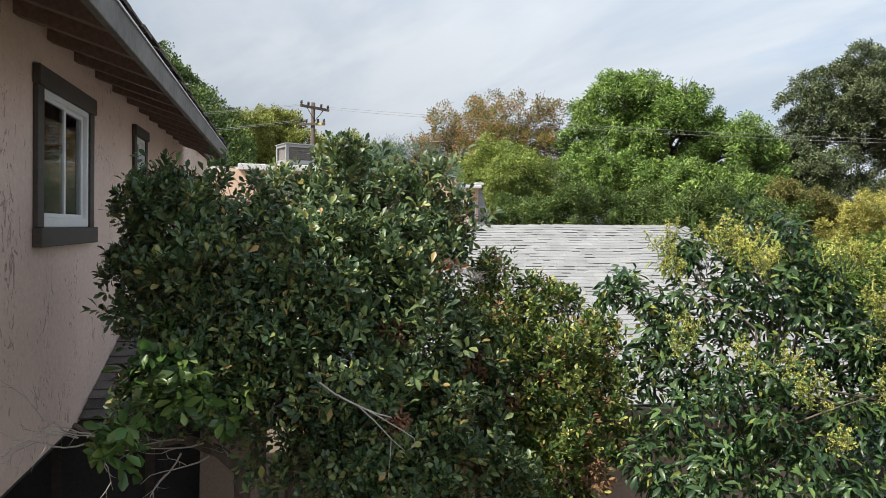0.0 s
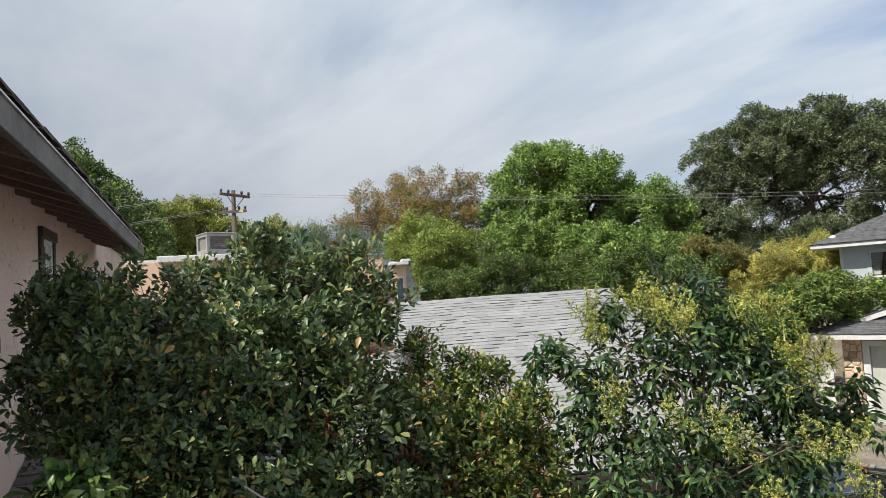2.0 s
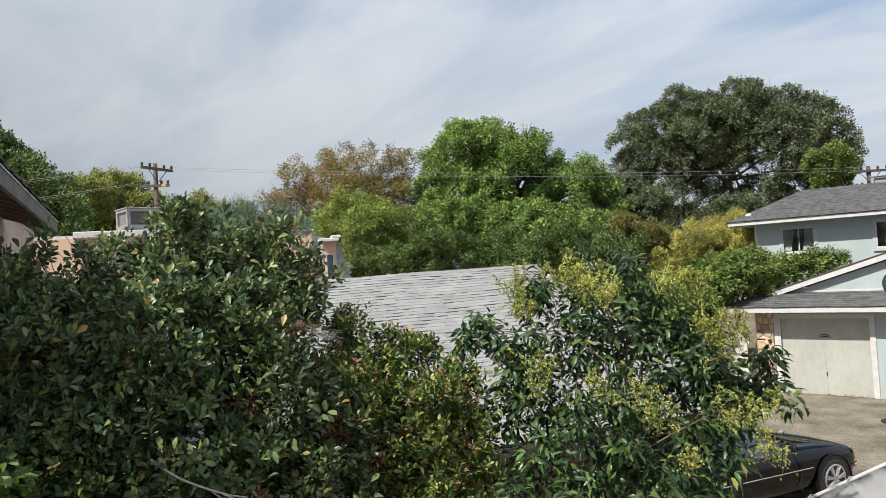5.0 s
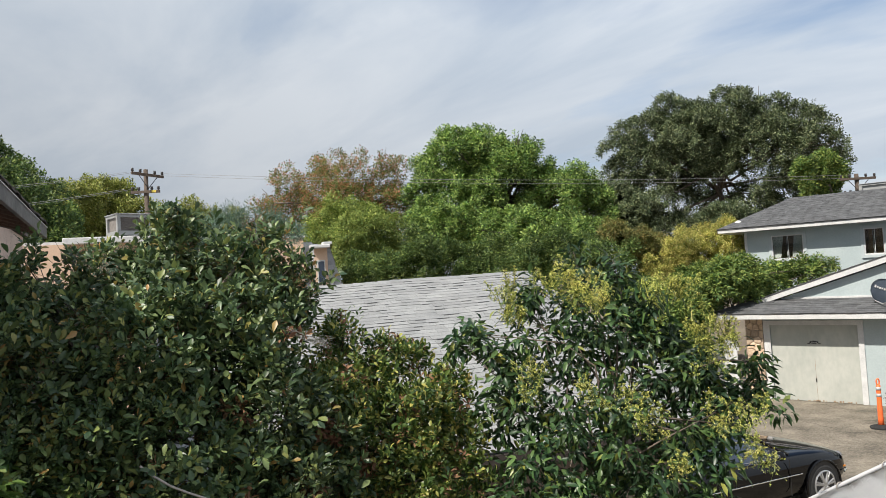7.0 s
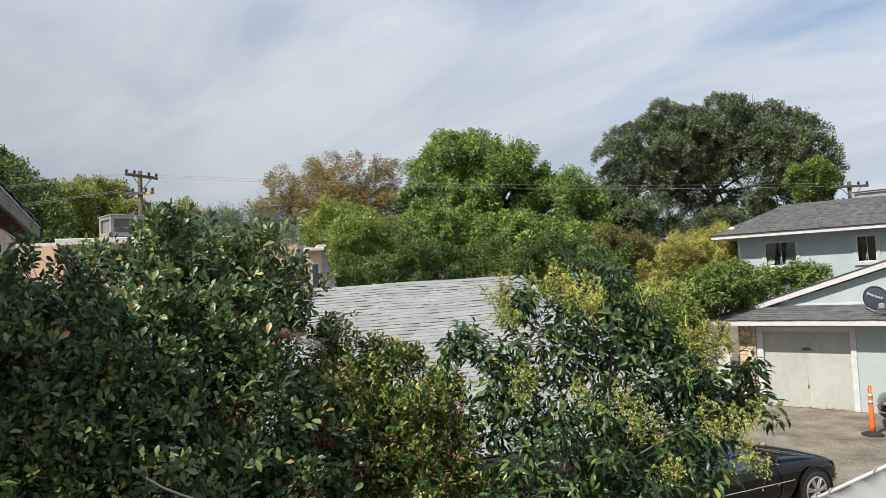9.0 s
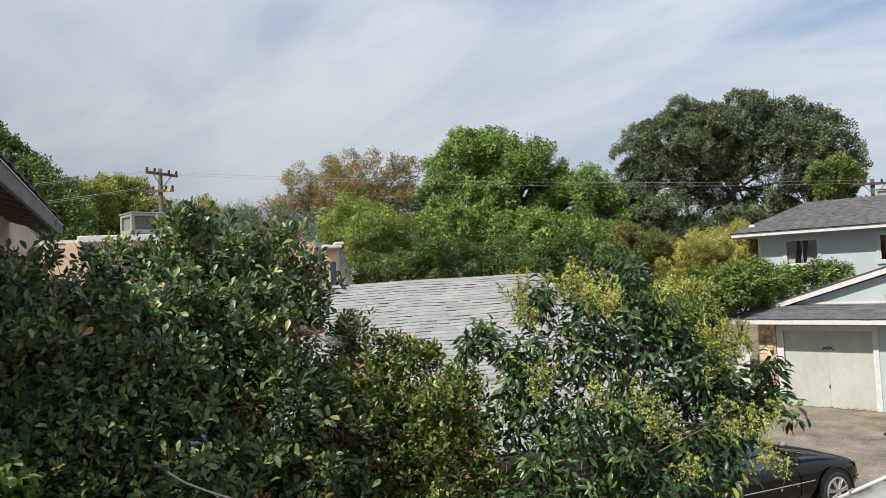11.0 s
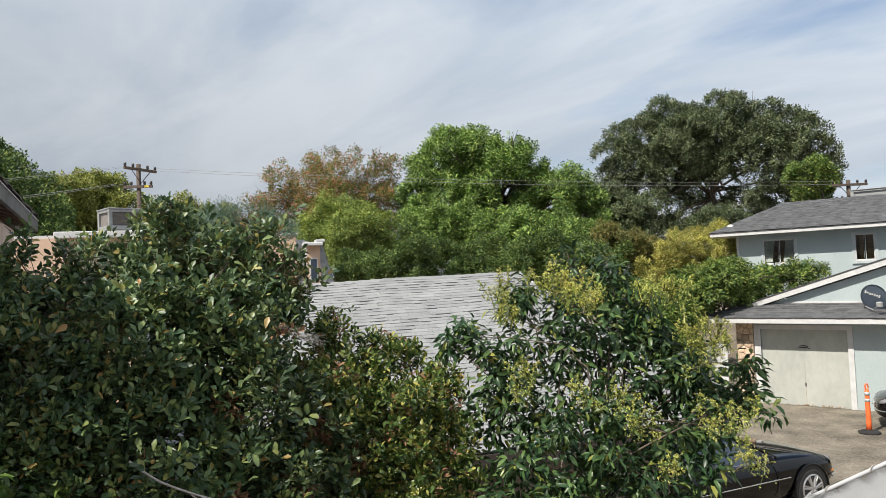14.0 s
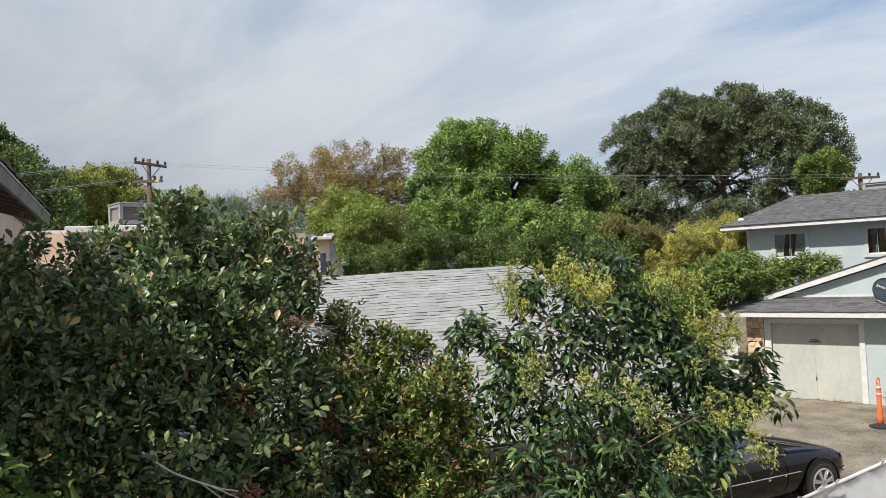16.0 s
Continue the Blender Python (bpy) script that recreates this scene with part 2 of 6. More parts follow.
STONE = material("tan_flagstone", (0.38, 0.27, 0.19), (0.66, 0.52, 0.38), 5, 0.85, bump=0.5, bump_scale=18, fine=28, spread=0.35)
MORTAR = material("mortar", (0.20, 0.17, 0.145), (0.28, 0.245, 0.21), 10, 0.95, bump=0.4)
ASPHALT = material("driveway_asphalt", (0.085, 0.073, 0.057), (0.275, 0.24, 0.188), 1.3, 0.95, bump=0.9, bump_scale=40, fine=24, detail=12)
CRACK = material("crack_filler", (0.05, 0.045, 0.04), (0.09, 0.08, 0.07), 10, 0.95)
EARTH = material("dry_earth", (0.11, 0.085, 0.06), (0.20, 0.165, 0.12), 0.25, 0.95, bump=0.6, bump_scale=14, fine=6)
BARK = material("grey_brown_bark", (0.075, 0.058, 0.045), (0.17, 0.14, 0.115), 6, 0.9, bump=0.7, bump_scale=30, stretch=(1, 1, 0.3))
PALE_BARK = material("pale_bark", (0.20, 0.16, 0.13), (0.34, 0.28, 0.235), 6, 0.9, bump=0.5, bump_scale=30, stretch=(1, 1, 0.3))
TWIG = material("dead_twig", (0.30, 0.27, 0.24), (0.48, 0.45, 0.41), 12, 0.8)
POLE_WOOD = material("pole_wood", (0.055, 0.040, 0.030), (0.11, 0.085, 0.068), 2, 0.9, bump=0.3, stretch=(1, 1, 0.2))
INSULATOR = material("dark_insulator", (0.02, 0.018, 0.018), (0.05, 0.045, 0.045), 4, 0.4)
YELLOW_PAINT = material("yellow_marker", (0.55, 0.42, 0.05), (0.7, 0.55, 0.1), 4, 0.6)
WIRE = material("wire", (0.22, 0.22, 0.225), (0.32, 0.32, 0.325), 1, 0.6)
GALVANISED = material("galvanised_sheet", (0.26, 0.27, 0.27), (0.36, 0.365, 0.365), 2, 0.5, metal=0.2, bump=0.05)
LOUVRE = material("cooler_pad", (0.15, 0.135, 0.125), (0.22, 0.20, 0.185), 8, 0.9, bump=0.4)
CAR_PAINT = material("black_car_paint", (0.0012, 0.0012, 0.0016), (0.002, 0.002, 0.0025), 1, 0.05, gloss=0.38)
CHROME = material("chrome", (0.7, 0.7, 0.7), (0.8, 0.8, 0.8), 3, 0.15, metal=1.0)
RIM_METAL = material("alloy_rim", (0.5, 0.5, 0.51), (0.62, 0.62, 0.63), 4, 0.3, metal=0.8)
RUBBER = material("tyre_rubber", (0.012, 0.012, 0.012), (0.03, 0.03, 0.03), 8, 0.85)
BLACK_PLASTIC = material("black_plastic", (0.012, 0.012, 0.013), (0.025, 0.025, 0.026), 5, 0.5)
LAMP_LENS = material("lamp_lens", (0.16, 0.165, 0.175), (0.26, 0.26, 0.27), 10, 0.08)
AMBER = material("amber_marker", (0.6, 0.2, 0.02), (0.7, 0.25, 0.03), 10, 0.2)
ORANGE = material("safety_orange", (0.80, 0.13, 0.03), (0.90, 0.19, 0.05), 4, 0.55)
REFLECTIVE = material("reflective_band", (0.40, 0.40, 0.42), (0.52, 0.52, 0.54), 8, 0.4)
DISH_GREY = material("dish_grey", (0.12, 0.155, 0.21), (0.17, 0.21, 0.27), 2, 0.5)
PALE_MARK = material("pale_marking", (0.7, 0.7, 0.7), (0.8, 0.8, 0.8), 3, 0.6)
TARP = material("white_tarpaulin", (0.40, 0.41, 0.43), (0.50, 0.51, 0.52), 2.2, 0.6, bump=0.3, bump_scale=5, fine=7)
TARP_STAIN = material("tarpaulin_stain", (0.16, 0.12, 0.08), (0.34, 0.28, 0.2), 9, 0.9)
CURTAIN = material("net_curtain", (0.70, 0.68, 0.64), (0.86, 0.84, 0.80), 6, 0.9, stretch=(8, 8, 0.6))
# Near-black so that panes read dark: the unlit room's dimness is in the colour.
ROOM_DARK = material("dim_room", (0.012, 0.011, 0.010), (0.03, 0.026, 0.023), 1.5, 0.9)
ROOM_WARM = material("warm_room", (0.16, 0.11, 0.08), (0.34, 0.23, 0.16), 1.5, 0.9)
RED_CLOTH = material("red_cloth", (0.35, 0.08, 0.05), (0.5, 0.15, 0.08), 6, 0.9)
WOOD_WARM = material("warm_wood", (0.30, 0.17, 0.08), (0.42, 0.26, 0.14), 5, 0.6)
WEB = material("cobweb", (0.45, 0.44, 0.42), (0.6, 0.58, 0.56), 30, 0.9)
GLASS = pane_glass("window_glass")
CAR_GLASS = material("tinted_car_glass", (0.015, 0.025, 0.045), (0.02, 0.035, 0.06), 1, 0.04, gloss=0.9)

LEAF_SHRUB = foliage("shrub_leaf", [(0.0, (0.036, 0.070, 0.033)), (0.5, (0.083, 0.136, 0.056)), (0.9, (0.19, 0.25, 0.085)), (0.97, (0.27, 0.27, 0.07)), (1.0, (0.42, 0.24, 0.09))], 0.42, 0.24, 0.5)
# Lighter than shrub_leaf: the skylight on the low spray is put into the colour.
LEAF_SPRAY = foliage("skylit_spray_leaf", [(0.0, (0.055, 0.12, 0.03)), (0.6, (0.11, 0.21, 0.05)), (1.0, (0.22, 0.33, 0.08))], 0.36, 0.28, 0.6)
LEAF_GOLD = foliage("yellowing_leaf", [(0.0, (0.038, 0.080, 0.022)), (0.45, (0.090, 0.150, 0.036)), (0.78, (0.20, 0.25, 0.056)), (0.97, (0.52, 0.47, 0.12)), (1.0, (0.36, 0.18, 0.08))], 0.38, 0.3, 0.5)
LEAF_PRIVET = foliage("privet_leaf", [(0.0, (0.021, 0.050, 0.023)), (0.55, (0.044, 0.092, 0.034)), (0.93, (0.12, 0.20, 0.06)), (1.0, (0.28, 0.29, 0.06))], 0.38, 0.25, 0.45)
BLOOM = foliage("privet_bloom", [(0.0, (0.32, 0.36, 0.08)), (0.6, (0.54, 0.55, 0.145)), (1.0, (0.74, 0.71, 0.27))], 0.8, 0.3, 0.15)
DEAD_LEAF = foliage("dry_brown_leaf", [(0.0, (0.14, 0.07, 0.04)), (1.0, (0.32, 0.19, 0.11))], 0.8, 0.2, 0.2)
LEAF_ASH = foliage("bright_green_leaf", [(0.0, (0.035, 0.085, 0.022)), (0.5, (0.150, 0.262, 0.056)), (1.0, (0.42, 0.54, 0.14))], 0.5, 0.20, 0.4)
LEAF_DEEP = foliage("deep_green_leaf", [(0.0, (0.035, 0.075, 0.022)), (0.6, (0.095, 0.155, 0.04)), (1.0, (0.26, 0.33, 0.085))], 0.5, 0.24, 0.35)
LEAF_OAK = foliage("grey_green_leaf", [(0.0, (0.044, 0.068, 0.034)), (0.6, (0.11, 0.145, 0.066)), (1.0, (0.28, 0.32, 0.165))], 0.5, 0.12, 0.35)
LEAF_OLIVE = foliage("dull_green_leaf", [(0.0, (0.05, 0.11, 0.03)), (0.6, (0.15, 0.225, 0.055)), (1.0, (0.38, 0.45, 0.11))], 0.55, 0.24, 0.3)
LEAF_LIME = foliage("yellow_green_leaf", [(0.0, (0.12, 0.16, 0.035)), (0.6, (0.27, 0.30, 0.064)), (1.0, (0.44, 0.44, 0.13))], 0.55, 0.28)
LEAF_RUSSET = foliage("russet_leaf", [(0.0, (0.11, 0.16, 0.04)), (0.52, (0.21, 0.25, 0.07)), (0.72, (0.38, 0.21, 0.09)), (1.0, (0.52, 0.20, 0.12))], 0.6, 0.35)
LEAF_GOLDEN = foliage("golden_leaf", [(0.0, (0.20, 0.25, 0.055)), (0.6, (0.46, 0.435, 0.115)), (1.0, (0.72, 0.63, 0.25))], 0.6, 0.32, 0.25)
LEAF_BROWN = foliage("brownish_leaf", [(0.0, (0.11, 0.145, 0.043)), (0.6, (0.23, 0.235, 0.075)), (1.0, (0.40, 0.30, 0.105))], 0.6, 0.25)
LEAF_BAY = foliage("bay_leaf", [(0.0, (0.10, 0.165, 0.038)), (0.6, (0.25, 0.325, 0.075)), (1.0, (0.46, 0.51, 0.14))], 0.55, 0.3, 0.3)
LEAF_CEDAR = foliage("blue_green_needle", [(0.0, (0.10, 0.16, 0.11)), (0.6, (0.17, 0.25, 0.18)), (1.0, (0.27, 0.36, 0.27))], 0.7, 0.2, 0.2)


# ---- building helpers ----
def mesh_of(name, bm):
    me = bpy.data.meshes.new(name)
    bm.normal_update()
    bm.to_mesh(me)
    bm.free()
    return me


def part(name, bm, mat, parent=None, label="", smooth=False):
    """One bmesh (or mesh) as one mesh object under a thing."""
    me = bm if isinstance(bm, bpy.types.Mesh) else mesh_of(name, bm)
    if mat is not None and not me.materials:
        me.materials.append(mat)
    if smooth:
        me.shade_smooth()
    ob = new(name, me)
    if parent is not None:
        ob.parent = parent
    if label:
        ob["label"] = label
    return ob


def thing(name, label, category, group="", kind="", m=None):
    ob = tagged(new(name), label, category, group, kind)
    if m is not None:
        ob.matrix_world = m
    return ob


def add_box(bm, lo, hi, bevel=0.0, m=None):
    """A box from corner lo to corner hi, its edges bevelled."""
    c = [(a + b) / 2 for a, b in zip(lo, hi)]
    s = [max(abs(b - a), 1e-4) for a, b in zip(lo, hi)]
    mat4 = Matrix.Translation(c) @ Matrix.Diagonal((*s, 1))
    if m is not None:
        mat4 = m @ mat4
    vs = bmesh.ops.create_cube(bm, size=1.0, matrix=mat4)["verts"]
    if bevel:
        es = list({e for v in vs for e in v.link_edges})
        bmesh.ops.bevel(bm, geom=es, offset=bevel, segments=1, affect="EDGES")
    return bm


def box(lo, hi, bevel=0.0, m=None):
    return add_box(bmesh.new(), lo, hi, bevel, m)


def add_tube(bm, pts, radii, sides=7, caps=True):
    """A tapered tube along a line of points."""
    pts = [Vector(p) for p in pts]
    rings = []
    side = Vector((0.13, 0.97, 0.2))
    for i, p in enumerate(pts):
        d = (pts[min(i + 1, len(pts) - 1)] - pts[max(i - 1, 0)]).normalized()
        side = (side - d * side.dot(d))
        if side.length < 1e-3:
            side = d.orthogonal()
        side.normalize()
        w = d.cross(side)
        r = radii[i] if hasattr(radii, "__len__") else radii
        rings.append([bm.verts.new(p + (side * math.cos(k * math.tau / sides) + w * math.sin(k * math.tau / sides)) * r) for k in range(sides)])
    for a, b in zip(rings, rings[1:]):
        for k in range(sides):
            bm.faces.new((a[k], a[(k + 1) % sides], b[(k + 1) % sides], b[k]))
    if caps:
        bm.faces.new(rings[0][::-1]); bm.faces.new(rings[-1])
    return bm


def tube(pts, radii, sides=7):
    return add_tube(bmesh.new(), pts, radii, sides)


def add_prism(bm, outline, y0, y1):
    """An outline of (x, z) points pushed from y0 to y1."""
    a = [bm.verts.new((x, y0, z)) for x, z in outline]
    b = [bm.verts.new((x, y1, z)) for x, z in outline]
    bm.faces.new(a); bm.faces.new(b[::-1])
    for i in range(len(a)):
        j = (i + 1) % len(a)
        bm.faces.new((a[j], a[i], b[i], b[j]))
    bmesh.ops.recalc_face_normals(bm, faces=bm.faces)
    return bm


def prism(outline, y0, y1):
    return add_prism(bmesh.new(), outline, y0, y1)


def slab(corners, thick):
    """A slab whose top is the polygon of corners and that is thick downwards."""
    bm = bmesh.new()
    a = [bm.verts.new(c) for c in corners]
    b = [bm.verts.new(Vector(c) - Vector((0, 0, thick))) for c in corners]
    bm.faces.new(a); bm.faces.new(b[::-1])
    for i in range(len(a)):
        j = (i + 1) % len(a)
        bm.faces.new((a[j], a[i], b[i], b[j]))
    bmesh.ops.recalc_face_normals(bm, faces=bm.faces)
    return bm


def wall_panel(x0, x1, z0, z1, holes, y0, y1):
    """A wall in the x-z plane with rectangular holes (x0, x1, z0, z1), from y0 to y1."""
    bm = bmesh.new()
    xs = sorted({x0, x1, *[h[0] for h in holes], *[h[1] for h in holes]})
    zs = sorted({z0, z1, *[h[2] for h in holes], *[h[3] for h in holes]})
    for xa, xb in zip(xs, xs[1:]):
        for za, zb in zip(zs, zs[1:]):
            cx, cz = (xa + xb) / 2, (za + zb) / 2
            if not any(h[0] < cx < h[1] and h[2] < cz < h[3] for h in holes):
                add_box(bm, (xa, y0, za), (xb, y1, zb))
    bmesh.ops.remove_doubles(bm, verts=bm.verts, dist=1e-4)
    twice = [f for f in bm.faces if any(g is not f and set(g.verts) == set(f.verts) for g in f.verts[0].link_faces)]
    bmesh.ops.delete(bm, geom=twice, context="FACES_ONLY")
    return bm


# ---- leaves ----
def leaf_mesh(name, pos, along, facing, length, width, fold=0.12, droop=0.15, fine=False):
    """Many leaves in one mesh: place, direction from stalk to tip, facing, length; width is a share of the length."""
    n = len(pos)
    along = along / np.linalg.norm(along, axis=1, keepdims=True)
    side = np.cross(along, facing)
    side /= np.linalg.norm(side, axis=1, keepdims=True) + 1e-9
    up = np.cross(side, along)
    w = width
    if fine:
        shape = np.array([(0, 0, 0), (-.38 * w, .22, fold * w), (0, .24, 0), (.38 * w, .22, fold * w), (-.46 * w, .64, fold * w - droop * .3), (0, .68, -droop * .4), (.46 * w, .64, fold * w - droop * .3), (0, 1, -droop)])
        faces = [(0, 3, 2), (0, 2, 1), (2, 3, 6, 5), (1, 2, 5, 4), (5, 6, 7), (4, 5, 7)]
        if fine == "round":                    # widest beyond the middle, with a blunt tip
            shape = np.array([(0, 0, 0), (-.27 * w, .26, fold * w * .7), (0, .28, 0), (.27 * w, .26, fold * w * .7), (-.5 * w, .66, fold * w - droop * .3), (0, .68, -droop * .35), (.5 * w, .66, fold * w - droop * .3), (-.20 * w, .93, -droop * .7), (.20 * w, .93, -droop * .7), (0, 1, -droop)])
            faces = [(0, 3, 2), (0, 2, 1), (2, 3, 6, 5), (1, 2, 5, 4), (5, 6, 8, 9), (4, 5, 9, 7)]
    else:
        shape = np.array([(0, 0, 0), (.5 * w, .48, fold * w), (0, 1, -droop), (-.5 * w, .48, fold * w)])
        faces = [(0, 1, 2), (0, 2, 3)]
    k = len(shape)
    ln = np.asarray(length).reshape(-1, 1, 1)
    co = pos[:, None, :] + ln * (shape[None, :, 0:1] * side[:, None, :] + shape[None, :, 1:2] * along[:, None, :] + shape[None, :, 2:3] * up[:, None, :])
    me = bpy.data.meshes.new(name)
    loops = np.concatenate([np.array(f) for f in faces])
    sizes = np.array([len(f) for f in faces])
    allv = (np.arange(n)[:, None] * k + loops[None, :]).ravel()
    tot = np.tile(sizes, n)
    start = np.concatenate([[0], np.cumsum(tot)[:-1]])
    me.vertices.add(n * k); me.vertices.foreach_set("co", co.astype(np.float32).ravel())
    me.loops.add(len(allv)); me.loops.foreach_set("vertex_index", allv.astype(np.int32))
    me.polygons.add(len(tot)); me.polygons.foreach_set("loop_start", start.astype(np.int32)); me.polygons.foreach_set("loop_total", tot.astype(np.int32))
    me.update(calc_edges=True)
    return me


def unit(v):
    return v / (np.linalg.norm(v, axis=1, keepdims=True) + 1e-9)


def crown_points(rng, blobs, n, shell=0.45, rough=0.22, deep=0.72, squash=1.0):
    """Places for tufts in a lumpy crown: near the skins of overlapping balls (x, y, z, r), and the way outwards there."""
    bl = np.array(blobs)
    wgt = bl[:, 3] ** 2
    pick = rng.choice(len(bl), size=n * 2, p=wgt / wgt.sum())
    d = unit(rng.normal(size=(n * 2, 3)))
    lump = 1 + rough * (np.sin(d[:, 0] * 5.1 + pick * 1.7) * np.sin(d[:, 1] * 4.7 + pick * 2.3) + 0.6 * np.sin(d[:, 2] * 9.3 + d[:, 0] * 7.7 + pick))
    r = bl[pick, 3] * lump * (1 - shell * rng.random(n * 2) ** 1.6)
    r *= 1 + 0.30 * rng.random(n * 2) ** 5
    p = bl[pick, :3] + rng.normal(size=(n * 2, 3)) * 0.07 * bl[pick, 3:4] + d * r[:, None] * np.array([1, 1, squash])
    inside = np.zeros(len(p), bool)
    for b in bl:
        inside |= np.linalg.norm((p - b[:3]) / b[3], axis=1) < deep
    ok = np.where(~inside)[0][:n]
    extra = np.where(inside)[0][:max(0, min(n // 6, n - len(ok)))]
    ok = np.concatenate([ok, extra])
    return p[ok], d[ok]


def sprays(rng, blobs, n, count, c, flat=0.5, fill=0.12, gap=1.15, drop=0.35, core=0.5, inset=0.75, **shape):
    """Places for tufts gathered in count domed sprays of about c metres, set apart on the crown's skin, over a thinner core; and the way outwards there."""
    q, qd = crown_points(rng, [(x, y, z, max(r - inset * c, 0.3 * r)) for x, y, z, r in blobs], count * 6, **shape)
    keep = []
    for i in range(len(q)):
        if not keep or np.min(np.linalg.norm(q[keep] - q[i], axis=1)) > gap * c:
            keep.append(i)
            if len(keep) == count:
                break
    q, qd = q[keep], qd[keep]
    size = c * rng.uniform(0.6, 1.4, len(q))
    m = int(n * (1 - fill))
    k = rng.choice(len(q), m, p=size ** 2 / (size ** 2).sum())
    axis = unit(qd * 0.8 + np.array([0, 0, 0.6]) + rng.normal(size=qd.shape) * 0.25)
    ref = unit(np.cross(axis, np.array([0.31, 0.22, 0.93]) + 0 * axis))
    oth = np.cross(axis, ref)
    a, rr = rng.uniform(0, math.tau, m), np.sqrt(rng.random(m))
    lobe = 1 + 0.28 * np.sin(a * 3 + k * 1.3) + 0.16 * np.sin(a * 5 + k * 2.1)
    rad = ref[k] * np.cos(a)[:, None] + oth[k] * np.sin(a)[:, None]
    h = flat * (1 - rr ** 2) * (1 - rng.random(m) ** 2) + rng.normal(size=m) * 0.06
    sk = size[k][:, None]
    p = q[k] + sk * (rad * (rr * lobe)[:, None] + axis[k] * h[:, None]) - np.array([0, 0, 1]) * sk * (drop * rr ** 2)[:, None]
    d = unit(rad * rr[:, None] * 0.9 + axis[k] * 0.7)
    inner = [(x, y, z, r * core) for x, y, z, r in blobs]
    p2, d2 = crown_points(rng, inner, max(1, int(n * fill)), shell=0.6, deep=0.3)
    return np.concatenate([p, p2]), np.concatenate([d, d2])


def tufts(rng, p, d, per, spread, length, width, lift=0.5, loose=0.5, hang=0.0, open_angle=1.0, fine=False, name="crown", droop=0.15, jitter=0.3):
    """Leaves in tufts: each tuft is a short shoot whose leaves stand round it."""
    shoot = unit(d * 0.7 + np.array([0, 0, lift]) + rng.normal(size=d.shape) * loose)
    ref = unit(np.cross(shoot, np.array([0.31, 0.22, 0.93]) + 0 * shoot))
    oth = np.cross(shoot, ref)
    P, A, F = [], [], []
    for k in range(per):
        ang = k * 2.4 + rng.random(len(p)) * 1.2
        f = (k + 0.5) / per
        rad = ref * np.cos(ang)[:, None] + oth * np.sin(ang)[:, None]
        al = unit(rad * open_angle + shoot * (0.35 + 0.9 * f) + rng.normal(size=p.shape) * 0.18 - np.array([0, 0, hang]))
        P.append(p + shoot * ((f - 0.5) * spread) + rad * spread * 0.10)
        A.append(al)
        F.append(unit(shoot * 0.9 + rng.normal(size=p.shape) * 0.35 + np.array([0, 0, 0.25])))
    P, A, F = np.concatenate(P), np.concatenate(A), np.concatenate(F)
    ln = length * (1 + jitter * rng.uniform(-1, 0.7, len(P)))
    return leaf_mesh(name, P, A, F, ln, width, 0.16, droop, fine)


def clumps(rng, blobs, k, ratio):
    """Breaks every ball of a crown into k smaller balls round it, so that the crown is lumpy."""
    out = []
    for x, y, z, r in blobs:
        out.append((x, y, z, r * 0.64))
        turn = rng.uniform(0, 6.3)
        for i in range(k):
            h = 1 - 2 * (i + 0.5) / k
            a = turn + i * 2.4 + rng.uniform(-0.4, 0.4)
            w = math.sqrt(1 - h * h)
            q = rng.uniform(0.6, 1.35) * r * ratio
            e = (r - q * 0.75) * rng.uniform(0.85, 1.08)
            out.append((x + math.cos(a) * w * e, y + math.sin(a) * w * e, z + h * e, q))
    return out


def limbs(bm, rng, base, top, blobs, r0, bend=0.25, sides=7):
    """Trunk from base to top, and a limb out to every ball of the crown."""
    base, top = Vector(base), Vector(top)
    mid = (base + top) / 2 + Vector((rng.uniform(-bend, bend), rng.uniform(-bend, bend), 0))
    add_tube(bm, [base - Vector((0, 0, 0.1)), base.lerp(mid, 0.15), mid, top], [r0 * 1.35, r0, r0 * 0.85, r0 * 0.6], sides + 1)
    for x, y, z, r in blobs:
        e = Vector((x, y, z))
        f = rng.uniform(0.45, 1.0)
        s = mid.lerp(top, f)
        m = s.lerp(e, 0.5) + Vector((rng.uniform(-bend, bend), rng.uniform(-bend, bend), rng.uniform(0, bend)))
        add_tube(bm, [s, m, e], [r0 * 0.45, r0 * 0.28, r0 * 0.10], sides)
        for _ in range(3):
            q = e + Vector(rng.normal(size=3)) * r * 0.55
            add_tube(bm, [m.lerp(e, 0.6), q], [r0 * 0.12, r0 * 0.04], 5, caps=False)
    return bm


